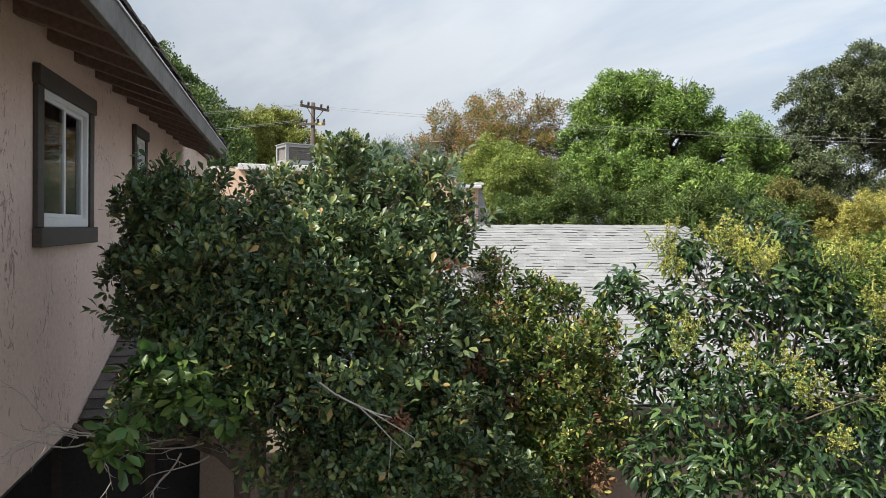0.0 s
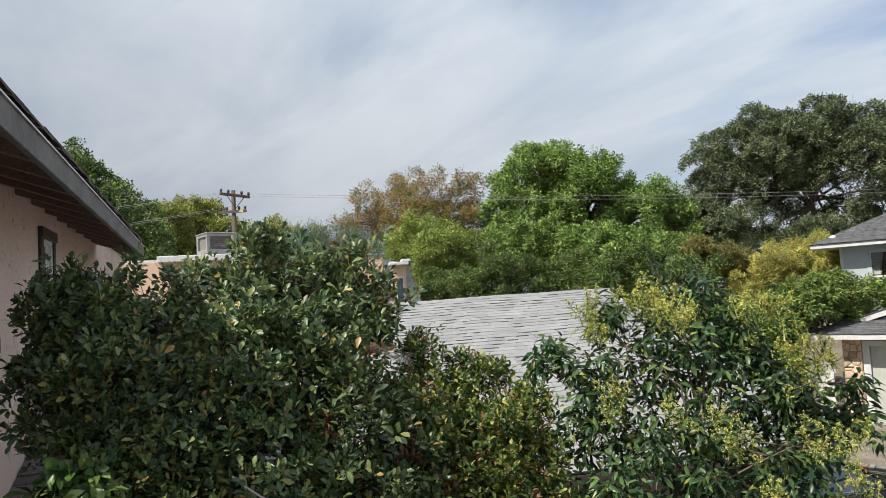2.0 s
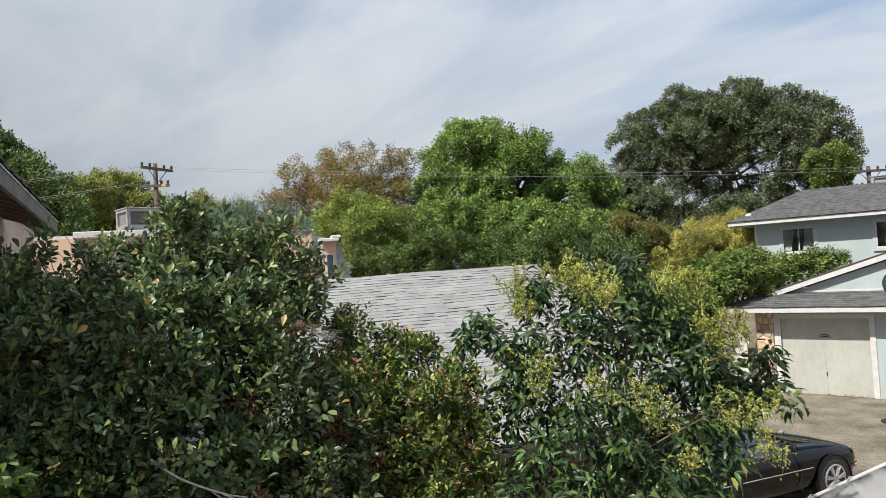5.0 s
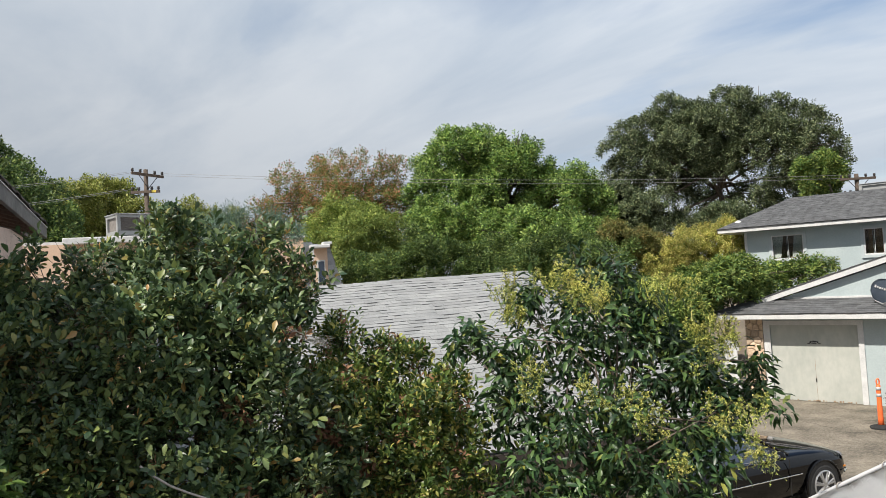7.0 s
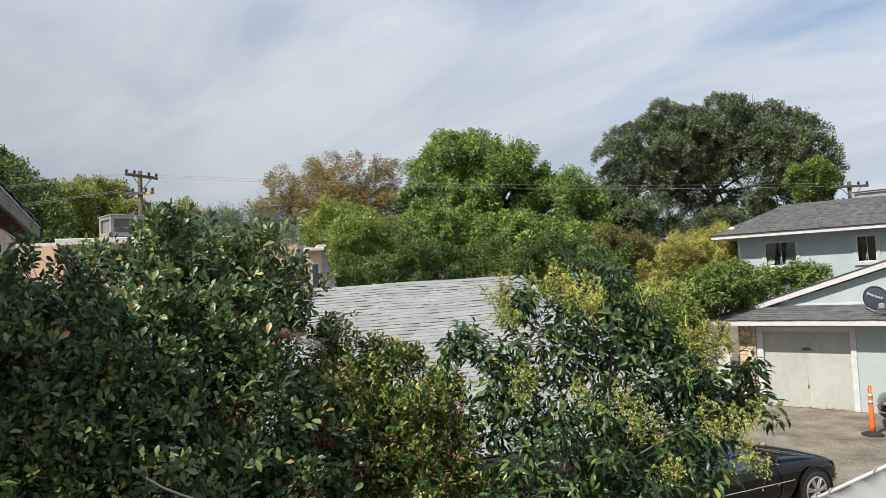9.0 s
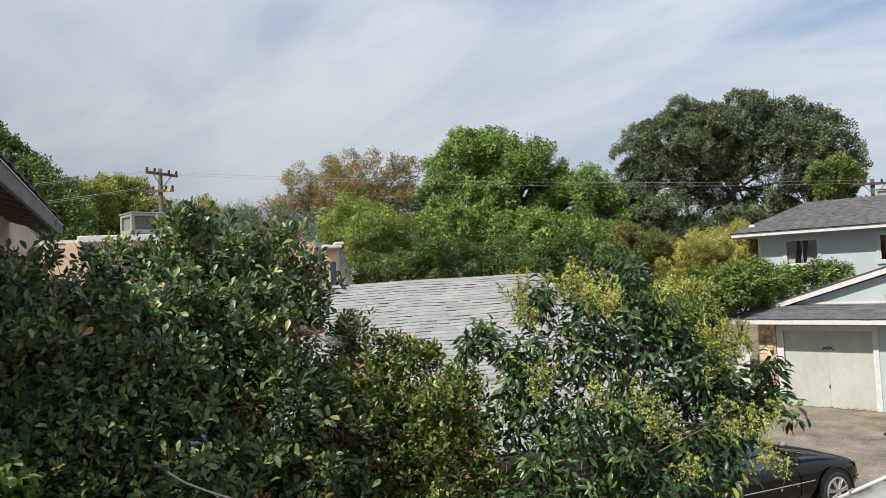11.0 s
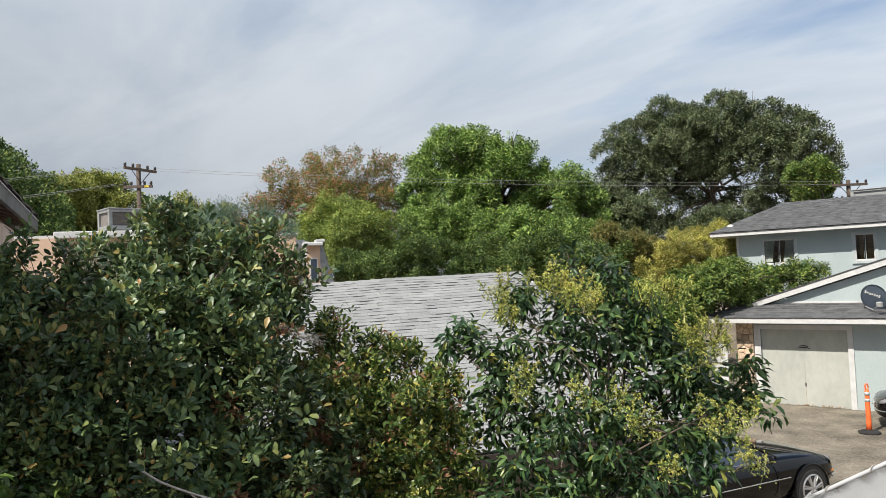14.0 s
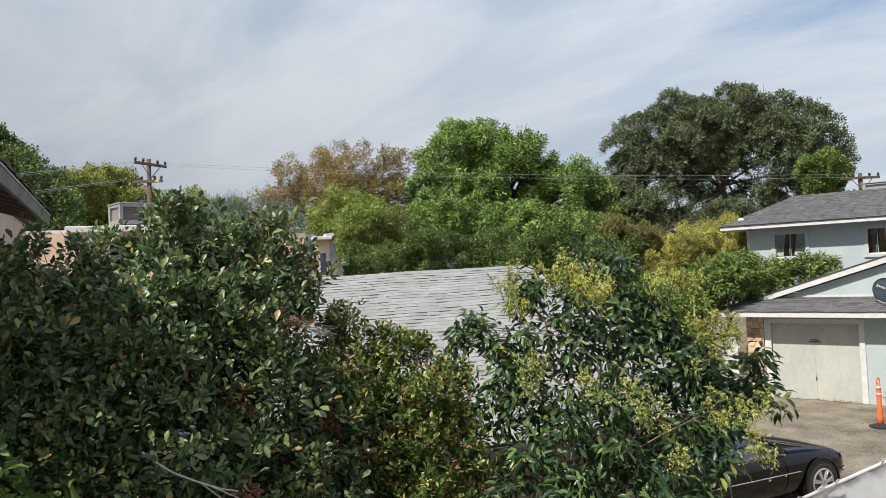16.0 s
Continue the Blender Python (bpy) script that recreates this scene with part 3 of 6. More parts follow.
def plant(name, label, category, base, blobs, leaf, seed, n, per, spread, length, width, trunk=0.2, top=None, kind="", bark=BARK, group="", lumpy=(9, 0.42), limbed=True, gaps=(), spray=None, **kw):
    """A tree or shrub: an Empty at its foot, its trunk and limbs, and its crown."""
    rng = np.random.default_rng(seed)
    shape = {"shell": 0.32, "deep": 0.80, **{k: kw.pop(k) for k in ("shell", "rough", "deep", "squash") if k in kw}}
    if not kw.get("fine"):
        kw.setdefault("loose", 0.26)
    root = thing(name, label, category, group, kind, pose(*base))
    inv = Matrix.Translation(Vector(base)).inverted()
    local = [tuple(inv @ Vector(b[:3])) + (b[3],) for b in blobs]
    if top is None:
        zc = sorted(b[2] for b in local)
        top = (sum(b[0] for b in local) / len(local), sum(b[1] for b in local) / len(local), zc[len(zc) // 2])
    bm = limbs(bmesh.new(), rng, (0, 0, 0), top, local if limbed else [], trunk)
    part("trunk", bm, bark, root, smooth=True)
    lumps = clumps(rng, local, *lumpy) if lumpy and not spray else local
    p, d = sprays(rng, local, n, **spray, **shape) if spray else crown_points(rng, lumps, n, **shape)
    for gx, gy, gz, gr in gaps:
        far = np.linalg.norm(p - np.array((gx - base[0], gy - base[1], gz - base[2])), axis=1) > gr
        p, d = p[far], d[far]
    part("crown", tufts(rng, p, d, per, spread, length, width, **kw), leaf, root, smooth=bool(kw.get("fine")))
    return root, local, rng

# ---- ground ----
bm = bmesh.new()
bmesh.ops.create_grid(bm, x_segments=60, y_segments=60, size=400)
ground = part("ground", bm, EARTH)
tagged(ground, "dry brown earth ground under the shrubs and trees", "ground", kind="structure")
YARD = pose(13.55, 18.5, 0, 0, 0, -54.55)      # x along the garage front, y into it
LOT = pose(0, 0, 0, 0, 0, 102.1)               # x away along the near wall, y towards the inside of that house
road = part("driveway", slab([(-3.5, 0.0, 0.02), (14, 0.0, 0.02), (14, -16, 0.02), (-3.5, -16, 0.02)][::-1], 0.12), ASPHALT)
road.matrix_world = YARD
tagged(road, "cracked grey-brown asphalt driveway with patched joints", "driveway", kind="structure")
rng0 = np.random.default_rng(5)
for k in range(16):
    x, y = rng0.uniform(-2, 5), rng0.uniform(-5.2, -0.4)
    pts, ang = [], rng0.uniform(0, 6.3)
    for j in range(8):
        pts.append((x, y, 0.0215)); ang += rng0.uniform(-0.6, 0.6)
        x, y = x + 0.28 * math.cos(ang), min(y + 0.28 * math.sin(ang), -0.1)
    bm = bmesh.new()
    w = rng0.uniform(0.006, 0.014)
    lo = [bm.verts.new((p[0], p[1] - w, 0.0225)) for p in pts]
    hi = [bm.verts.new((p[0], p[1] + w * rng0.uniform(0.4, 1.5), 0.0225)) for p in pts]
    for i in range(len(pts) - 1):
        bm.faces.new((lo[i], lo[i + 1], hi[i + 1], hi[i]))
    part("crack", bm, CRACK, road)


# ---- shingles ----
def courses(o, across, upward, left, right, rows, step=0.143, tab=(0.22, 0.40), seed=0, lift=0.010, under=0.05, sag=None):
    """Rows of overlapping shingle tabs on a slope. left(v), right(v): the slope's edges at v metres up it. Gives one list of tabs (four corners on top)."""
    rng = random.Random(seed)
    o, across, upward = Vector(o), Vector(across).normalized(), Vector(upward).normalized()
    nrm = across.cross(upward).normalized()
    out = []
    for r in range(rows):
        v0 = r * step
        u, end = left(v0), right(v0)
        u -= rng.uniform(0, tab[0])
        while u < end:
            w = rng.uniform(*tab)
            a, b = max(u, left(v0)), min(u + w - 0.004, end)
            u += w
            if b - a < 0.03:
                continue
            h = lift * rng.uniform(0.6, 1.5)
            j = rng.uniform(-0.006, 0.006)
            top = min(v0 + step + under, rows * step)
            q = [o + across * x + upward * v + nrm * (h if low else 0.002) for x, v, low in ((a, v0 + j, 1), (b, v0 + j, 1), (min(b, right(top)), top, 0), (max(a, left(top)), top, 0))]
            if sag:
                q = [p + Vector((0, 0, sag(p))) for p in q]
            out.append((q, nrm))
    return out


def tab_bm(bm, q, nrm, thick=0.011):
    t = [bm.verts.new(p) for p in q]
    d = [bm.verts.new(p - nrm * thick) for p in q[:2]]
    bm.faces.new(t); bm.faces.new((d[0], d[1], t[1], t[0]))
    bm.faces.new((t[0], t[3], d[0])); bm.faces.new((t[1], d[1], t[2]))
    return bm


def shingle_sheet(tabs):
    verts, faces = [], []
    for q, nrm in tabs:
        i = len(verts)
        verts += [tuple(p) for p in q] + [tuple(p - nrm * 0.011) for p in q[:2]]
        faces += [(i, i + 1, i + 2, i + 3), (i + 4, i + 5, i + 1, i), (i, i + 3, i + 4), (i + 1, i + 5, i + 2)]
    me = bpy.data.meshes.new("shingles")
    me.from_pydata(verts, [], faces)
    return me


# ---- near house, stucco ----
house = thing("house", "pinkish-beige stucco two-storey house with dark brown window trim", "house", m=LOT)
XS = 3.2                                       # near end of the eave
WIN_A, WIN_B = (4.73, 5.79, 3.905, 4.745), (7.55, 8.02, 4.01, 4.79)
part("wall", wall_panel(XS + 0.6, 14.5, 2.50, 5.16, [WIN_A, WIN_B], 1.42, 1.62), STUCCO, house, "pinkish-beige skip-trowelled stucco wall")
part("end_wall", box((14.3, 1.62, 0), (14.5, 8.4, 5.1)), STUCCO, house)
part("near_end_wall", box((XS + 0.6, 1.622, 0), (XS + 0.8, 8.2, 5.16)), STUCCO, house)
part("rear_wall", box((XS + 0.6, 8.2, 0), (14.3, 8.4, 5.1)), STUCCO, house)
# Unseen block, added only to keep direct sun off the shrub's foot.
part("shade_block", box((-6.2, 1.66, 0), (2.70, 8.0, 6.4)), STUCCO, house, "unseen plain block that shades the big shrub")
part("floor_slab", box((2.71, 1.44, 2.46), (10.8, 8.2, 2.499)), RECESS_SHADE, house)
# Recess under the overhang: its shade is in the wall's near-black colour.
part("lower_wall", box((1.81, 3.4, 0), (10.8, 3.6, 2.40)), RECESS_SHADE, house, "recessed lower wall, its shade put into near-black")
SL = math.tan(radians(18))
bm = slab([(XS, 0.80, 5.025), (11.05, 0.80, 5.025), (11.05, 4.9, 5.025 + 4.1 * SL), (XS + 4.1, 4.9, 5.025 + 4.1 * SL)], 0.025)
part("roof_deck", bm, SOFFIT, house, "brown soffit boards under the eave")
bm = slab([(XS + 4.1, 4.9, 5.025 + 4.1 * SL), (11.05, 4.9, 5.025 + 4.1 * SL), (11.05, 9.0, 5.025), (XS, 9.0, 5.025)], 0.025)
part("roof_rear", bm, SHINGLE_DARK, house)
part("hip", slab([(XS, 9.0, 5.035), (XS, 0.80, 5.035), (XS + 4.1, 4.9, 5.035 + 4.1 * SL)], 0.035), SHINGLE_DARK, house)
part("end_fascia", box((XS - 0.04, 0.828, 4.855), (XS - 0.003, 9.0, 4.998), 0.004), FASCIA, house)
part("end_drip_edge", box((XS - 0.05, 0.802, 4.999), (XS - 0.02, 9.0, 5.010)), METAL_EDGE, house)
part("fascia", box((XS - 0.04, 0.785, 4.855), (11.06, 0.825, 4.998), 0.004), FASCIA, house, "weathered grey-brown fascia board")
part("drip_edge", box((XS - 0.05, 0.775, 4.999), (11.07, 0.80, 5.010)), METAL_EDGE, house, "pale metal drip edge")
# Unseen slab added over the far wall to keep the sun off it.
part("roof_return", slab([(11.1, 1.36, 5.24), (14.7, 1.36, 5.24), (14.7, 4.9, 5.24 + 3.54 * SL), (11.1, 4.9, 5.24 + 3.54 * SL)], 0.06), SHINGLE_DARK, house)
part("barge_board", slab([(11.055, 0.80, 5.01), (11.095, 0.80, 5.01), (11.095, 4.9, 5.01 + 4.1 * SL), (11.055, 4.9, 5.01 + 4.1 * SL)], 0.15), FASCIA, house)
raf = mesh_of("rafter", prism([(0.83, 4.865), (1.45, 4.865 + 0.62 * SL), (1.45, 4.995 + 0.62 * SL), (0.83, 4.995)], -0.045, 0.045))
raf.materials.append(RAFTER)
for k in range(-3, 10):
    r = part("rafter", raf, RAFTER, house)
    r.matrix_local = Matrix.Translation((5.5 + 0.58 * k, 0, 0)) @ Matrix(((0, 1, 0, 0), (1, 0, 0, 0), (0, 0, 1, 0), (0, 0, 0, 1)))
roof_tabs = courses((XS - 0.03, 0.775, 5.035), (1, 0, 0), (0, 1, SL), lambda v: v * 0.95, lambda v: 7.9, 30, 0.143, (0.18, 0.34), 3, 0.02)
for i, (q, nrm) in enumerate(roof_tabs[:120]):
    if i % 2 == 0:
        part("shingle", tab_bm(bmesh.new(), q, nrm, 0.02), SHINGLE_DARK, house)
tagged(part("shingle_field", shingle_sheet([t for i, t in enumerate(roof_tabs) if i >= 120 or i % 2]), SHINGLE_DARK, house), kind="stuff")


def room_behind(parent, x0, x1, z0, z1, y, depth, mat):
    bm = bmesh.new()
    add_box(bm, (x0 - 0.3, y + depth, z0 - 0.4), (x1 + 0.3, y + depth + 0.02, z1 + 0.3))
    add_box(bm, (x0 - 0.32, y, z0 - 0.42), (x0 - 0.3, y + depth, z1 + 0.32))
    add_box(bm, (x1 + 0.3, y, z0 - 0.42), (x1 + 0.32, y + depth, z1 + 0.32))
    add_box(bm, (x0 - 0.3, y, z1 + 0.3), (x1 + 0.3, y + depth, z1 + 0.32))
    add_box(bm, (x0 - 0.3, y, z0 - 0.42), (x1 + 0.3, y + depth, z0 - 0.4))
    return part("room", bm, mat, parent)


def sliding_window(parent, x0, x1, z0, z1, y, trim, trim_w, head_out, frame_mat, split=0.46, pane_mat=GLASS, slim=1.0):
    """A slider set in its hole, with trim boards outside. y: the wall's face, outside is towards -y."""
    w = part("window", box((x0, y + 0.065, z0), (x1, y + 0.14, z0 + 0.02)), frame_mat, parent)
    t = trim_w
    part("head_trim", box((x0 - t - head_out, y - 0.045, z1), (x1 + t + head_out, y - 0.001, z1 + t), 0.004), trim, w)
    part("sill_trim", box((x0 - t - head_out, y - 0.055, z0 - t), (x1 + t + head_out, y - 0.001, z0), 0.004), trim, w)
    part("side_trim", box((x0 - t, y - 0.03, z0 + 0.001), (x0, y - 0.001, z1 - 0.001), 0.003), trim, w)
    part("side_trim", box((x1, y - 0.03, z0 + 0.001), (x1 + t, y - 0.001, z1 - 0.001), 0.003), trim, w)
    f = 0.038 * slim
    bm = bmesh.new()
    for lo, hi in (((x0, z0), (x0 + f, z1)), ((x1 - f, z0), (x1, z1)), ((x0 + f, z1 - f), (x1 - f, z1)), ((x0 + f, z0), (x1 - f, z0 + f * 1.6))):
        add_box(bm, (lo[0], y - 0.016, lo[1]), (hi[0], y + 0.06, hi[1]), 0.004)
    part("frame", bm, frame_mat, w)
    xm = x0 + (x1 - x0) * split
    for a, b, yy in ((x0 + f, xm + 0.03, y - 0.008), (xm - 0.03, x1 - f, y + 0.014)):
        bm = bmesh.new()
        g = 0.028 * slim
        za, zb = z0 + f * 1.6, z1 - f
        for lo, hi in (((a, za), (a + g, zb)), ((b - g, za), (b, zb)), ((a + g, zb - g), (b - g, zb)), ((a + g, za), (b - g, za + g))):
            add_box(bm, (lo[0], yy, lo[1]), (hi[0], yy + 0.02, hi[1]), 0.003)
        part("sash", bm, frame_mat, w)
        part("pane", box((a + g - 0.004, yy + 0.008, za + g - 0.004), (b - g + 0.004, yy + 0.013, zb - g + 0.004)), pane_mat, w).visible_shadow = False
    return w


sliding_window(house, *WIN_A, 1.42, TRIM_BROWN, 0.115, 0.012, VINYL)
sliding_window(house, *WIN_B, 1.42, TRIM_BROWN, 0.10, 0.012, VINYL)
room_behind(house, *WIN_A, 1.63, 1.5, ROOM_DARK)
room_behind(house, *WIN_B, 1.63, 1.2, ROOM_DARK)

# low porch roof against the stucco wall
porch = thing("porch_roof", "low brown-shingled porch roof with a dark opening below", "roof", m=LOT)
PS = math.tan(radians(16.5))
part("deck", slab([(5.62, 0.15, 2.50), (5.62, 1.415, 2.50), (10.8, 1.415, 2.50 + 5.18 * PS), (10.8, 0.15, 2.50 + 5.18 * PS)][::-1], 0.09), TRIM_BROWN, porch)
ptabs = courses((5.58, 1.412, 2.512), (0, -1, 0), (1, 0, PS), lambda v: 0, lambda v: 1.27, 34, 0.143, (0.2, 0.34), 11, 0.014)
for q, nrm in ptabs[:90]:
    part("shingle", tab_bm(bmesh.new(), q, nrm, 0.012), SHINGLE_DARK, porch)
tagged(part("shingle_field", shingle_sheet(ptabs[90:]), SHINGLE_DARK, porch), kind="stuff")
part("side_wall", box((6.0, 0.18, 0), (10.6, 0.62, 2.38)), TAN_WALL, porch, "tan stucco side wall")
# Near-black panel stands in for the shade in the porch opening.
part("opening_shade", box((6.25, 0.63, 0), (6.33, 3.39, 2.36)), RECESS_SHADE, porch, "near-black panel for the shaded opening")
for yy in (1.0, 1.7, 2.4):
    part("rail", box((6.22, yy, 0), (6.248, yy + 0.07, 2.36)), TRIM_BROWN, porch)

# ---- pale-roofed bungalow ----
bung = thing("bungalow", "single-storey tan bungalow with a wavy pale grey shingle roof", "house", m=pose(0, 0, 0, 0, 0, 98))
E0, R0, ZE, ZR = 6.2, 11.0, 2.40, 4.03
BS = (ZR - ZE) / (R0 - E0)
YL, YR = 0.2, -5.60


def sag(p):
    return 0.020 * math.sin(p[1] * 1.15 + 0.9) + 0.007 * math.sin(p[1] * 2.9 + p[0]) - 0.01


part("front_wall", box((6.75, YR + 0.35, 0), (6.9, YL - 0.1, 2.5)), TAN_WALL, bung)
part("gable_wall", prism([(6.9, 0), (15.1, 0), (15.1, 2.4), (11.0, 3.85), (6.9, 2.45)], YR + 0.36, YR + 0.5), TAN_WALL, bung)
part("left_wall", prism([(6.9, 0), (15.1, 0), (15.1, 2.4), (11.0, 3.85), (6.9, 2.45)], YL - 0.25, YL - 0.11), TAN_WALL, bung)
part("rear_wall", box((15.1, YR + 0.35, 0), (15.25, YL - 0.1, 2.4)), TAN_WALL, bung)
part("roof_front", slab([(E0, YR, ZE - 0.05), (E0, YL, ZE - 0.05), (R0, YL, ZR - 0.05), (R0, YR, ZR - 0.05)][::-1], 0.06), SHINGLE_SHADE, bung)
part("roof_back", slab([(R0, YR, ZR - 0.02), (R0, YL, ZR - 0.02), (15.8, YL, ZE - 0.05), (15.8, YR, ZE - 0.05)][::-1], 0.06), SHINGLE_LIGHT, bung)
part("eave_board", box((E0 - 0.03, YR, ZE - 0.20), (E0 - 0.003, YL, ZE - 0.055), 0.004), TRIM_BROWN, bung, "dark brown eave board")
ln = math.hypot(R0 - E0, ZR - ZE)
rows_n = int(ln / 0.115)
btabs = courses((E0 - 0.02, YL, ZE), (0, -1, 0), (1, 0, BS), lambda v: 0, lambda v: YL - YR, rows_n, ln / rows_n, (0.15, 0.34), 21, 0.008, sag=sag)
mid = len(btabs) * 2 // 5
SHOWN = btabs[mid:mid + 290]
REST = btabs[:mid] + btabs[mid + 290:]
for q, nrm in SHOWN:
    part("shingle", tab_bm(bmesh.new(), q, nrm, 0.009), SHINGLE_LIGHT, bung)
tagged(part("shingle_field", shingle_sheet(REST), SHINGLE_LIGHT, bung), kind="stuff")
# darker bands just below the butts of some tabs: shade band and butt shadow as colour
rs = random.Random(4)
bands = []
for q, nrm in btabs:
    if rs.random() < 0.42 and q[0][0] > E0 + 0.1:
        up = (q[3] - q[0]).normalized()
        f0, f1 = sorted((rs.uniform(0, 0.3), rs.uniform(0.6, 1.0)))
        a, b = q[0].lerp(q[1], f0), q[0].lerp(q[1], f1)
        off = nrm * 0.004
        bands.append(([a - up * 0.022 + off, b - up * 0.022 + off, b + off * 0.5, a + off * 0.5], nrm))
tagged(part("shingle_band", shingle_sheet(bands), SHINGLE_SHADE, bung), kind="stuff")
ridge = bmesh.new()
yy = YL
while yy > YR:
    w = min(0.2, yy - YR)
    z = ZR + sag((R0, yy, 0)) + 0.004
    for sgn in (-1, 1):
        v = [ridge.verts.new(c) for c in ((R0, yy, z + 0.012), (R0, yy - w - 0.05, z + 0.008), (R0 + sgn * 0.14, yy - w - 0.05, z + 0.008 - 0.14 * BS), (R0 + sgn * 0.14, yy, z + 0.012 - 0.14 * BS))]
        ridge.faces.new(v if sgn < 0 else v[::-1])
    yy -= 0.2
tagged(part("ridge_cap", ridge, SHINGLE_LIGHT, bung), kind="stuff")
part("rake_board", slab([(E0, YR - 0.03, ZE + 0.0), (E0, YR - 0.002, ZE + 0.0), (R0, YR - 0.002, ZR), (R0, YR - 0.03, ZR)][::-1], 0.16), WHITE_WOOD, bung)
pipe = part("vent_pipe", tube([(11.3, -1.75, 3.7), (11.3, -1.75, 4.22)], [0.05, 0.05], 10), WHITE_WOOD, bung, "white roof vent pipe")
part("vent_cap", tube([(11.3, -1.75, 4.19), (11.3, -1.75, 4.23)], [0.075, 0.075], 10), WHITE_WOOD, pipe)

# ---- peach flat-roofed building with mansard ----
FAR = pose(-7.27, 26.1, 0, 0, 0, 5)
apt = thing("apartment_building", "peach stucco flat-roofed building with grey mansard shingles", "building", m=FAR)
part("wall", box((-9, 0, 0), (3.5, 9, 5.9)), STUCCO_FAR, apt)
part("parapet_cap", box((0.1, -0.25, 5.88), (3.7, 0.05, 6.1), 0.02), WHITE_WOOD, apt, "white metal parapet cap")
part("wing_wall", box((3.5, 1.0, 0), (8.2, 9, 5.70)), STUCCO_FAR, apt)
part("wing_parapet", box((5.2, 0.5, 4.2), (8.05, 1.0, 5.88), 0.02), STUCCO_FAR, apt)
part("wing_cap", box((5.1, 0.45, 5.88), (8.1, 1.02, 5.95)), WHITE_WOOD, apt)
part("mansard_core", prism([(8.05, 3.9), (9.45, 3.9), (9.02, 5.50), (8.05, 5.72)], 0.62, 4), SHINGLE_MANSARD, apt)
tabsm = courses((9.46, 0.6, 3.9), (0, 1, 0), (-0.27, 0, 1), lambda v: 0, lambda v: 3.3, 11, 0.15, (0.25, 0.4), 8, 0.012)
tabsm += courses((8.07, 0.60, 3.9), (1, 0, 0), (0, 0.02, 1), lambda v: 0.0, lambda v: 0.30, 12, 0.15, (0.2, 0.3), 9, 0.012)
tabsm += courses((8.93, 0.60, 3.9), (1, 0, 0), (0, 0.02, 1), lambda v: 0.0, lambda v: 0.53 - v * 0.27, 11, 0.15, (0.2, 0.3), 10, 0.012)
tagged(part("mansard_shingles", shingle_sheet(tabsm), SHINGLE_MANSARD, apt), kind="stuff")
part("dormer_recess", box((8.38, 0.54, 3.9), (8.92, 0.60, 5.45)), STUCCO_FAR, apt)
part("dormer_cap", box((8.25, 0.10, 5.44), (8.98, 0.62, 5.56), 0.02), WHITE_WOOD, apt, "white dormer cap")
part("dormer_cap_step", box((8.72, 0.12, 5.56), (9.06, 0.62, 5.66), 0.02), WHITE_WOOD, apt)
part("dormer_post", box((8.30, 0.14, 3.9), (8.37, 0.21, 5.44)), WHITE_WOOD, apt)
dw = part("dormer_window", box((8.52, 0.50, 4.1), (8.82, 0.535, 5.0)), WHITE_WOOD, apt)
part("pane", box((8.56, 0.492, 4.15), (8.78, 0.499, 4.95)), CAR_GLASS, dw)


def roof_cooler(label, m, w=1.25, d=1.15, h=0.92, louvred=True):
    """An evaporative cooler: a sheet-metal box with louvred pad panels, a pan and a duct."""
    c = thing("roof_cooler", label, "cooler", m=m)
    bm = bmesh.new()
    for sx in (-1, 1):
        for sy in (-1, 1):
            add_box(bm, (sx * w / 2 - 0.06, sy * d / 2 - 0.06, 0.1), (sx * w / 2 + 0.06, sy * d / 2 + 0.06, h), 0.01)
    add_box(bm, (-w / 2 - 0.05, -d / 2 - 0.05, h * 0.86), (w / 2 + 0.05, d / 2 + 0.05, h * 0.98), 0.01)
    add_box(bm, (-w / 2 - 0.05, -d / 2 - 0.05, 0.1), (w / 2 + 0.05, d / 2 + 0.05, h * 0.30), 0.01)
    part("cabinet", bm, GALVANISED, c)
    part("lid", box((-w / 2 - 0.09, -d / 2 - 0.09, h * 0.98), (w / 2 + 0.09, d / 2 + 0.09, h * 1.03), 0.012), GALVANISED, c)
    part("pad", box((-w / 2 + 0.02, -d / 2 + 0.02, h * 0.3), (w / 2 - 0.02, d / 2 - 0.02, h * 0.86)), LOUVRE if louvred else GALVANISED, c, "brown cooler pads" if louvred else "plain metal panels")
    for k in range(6 if louvred else 0):
        z = h * (0.36 + 0.085 * k)
        part("slat", box((-w / 2 + 0.06, -d / 2 - 0.01, z), (w / 2 - 0.06, -d / 2 + 0.018, z + 0.018)), LOUVRE, c)
    part("curb", box((-0.4, -0.4, -0.35), (0.4, 0.4, 0.1)), GALVANISED, c)
    return c


roof_cooler("grey sheet-metal roof cooler with louvred pads", pose(-5.3, 26.9, 6.06, 0, 0, 32), 1.0, 0.95, 0.82)
part("roof_deck", box((-9, 0.05, 5.9), (3.5, 9, 6.0)), WHITE_WOOD, apt)

# ---- grey-blue house with garage ----
gh = thing("garage_house", "pale blue-grey house with white trim and an attached garage", "house", m=YARD)
part("garage_wall", wall_panel(-0.60, 9.0, 0, 2.62, [(0.05, 2.32, -0.1, 2.14)], 0.0, 0.15), SIDING, gh)
part("side_wall", box((-0.60, 0.15, 0), (-0.45, 6.0, 2.62)), SIDING, gh)
part("garage_floor", box((-0.44, 0.16, 0.0), (9, 5.0, 0.02)), RECESS_SHADE, gh)
for x in (3.55, 4.9, 6.2):
    part("batten", box((x, -0.012, 0.05), (x + 0.02, -0.001, 2.36)), SIDING, gh)
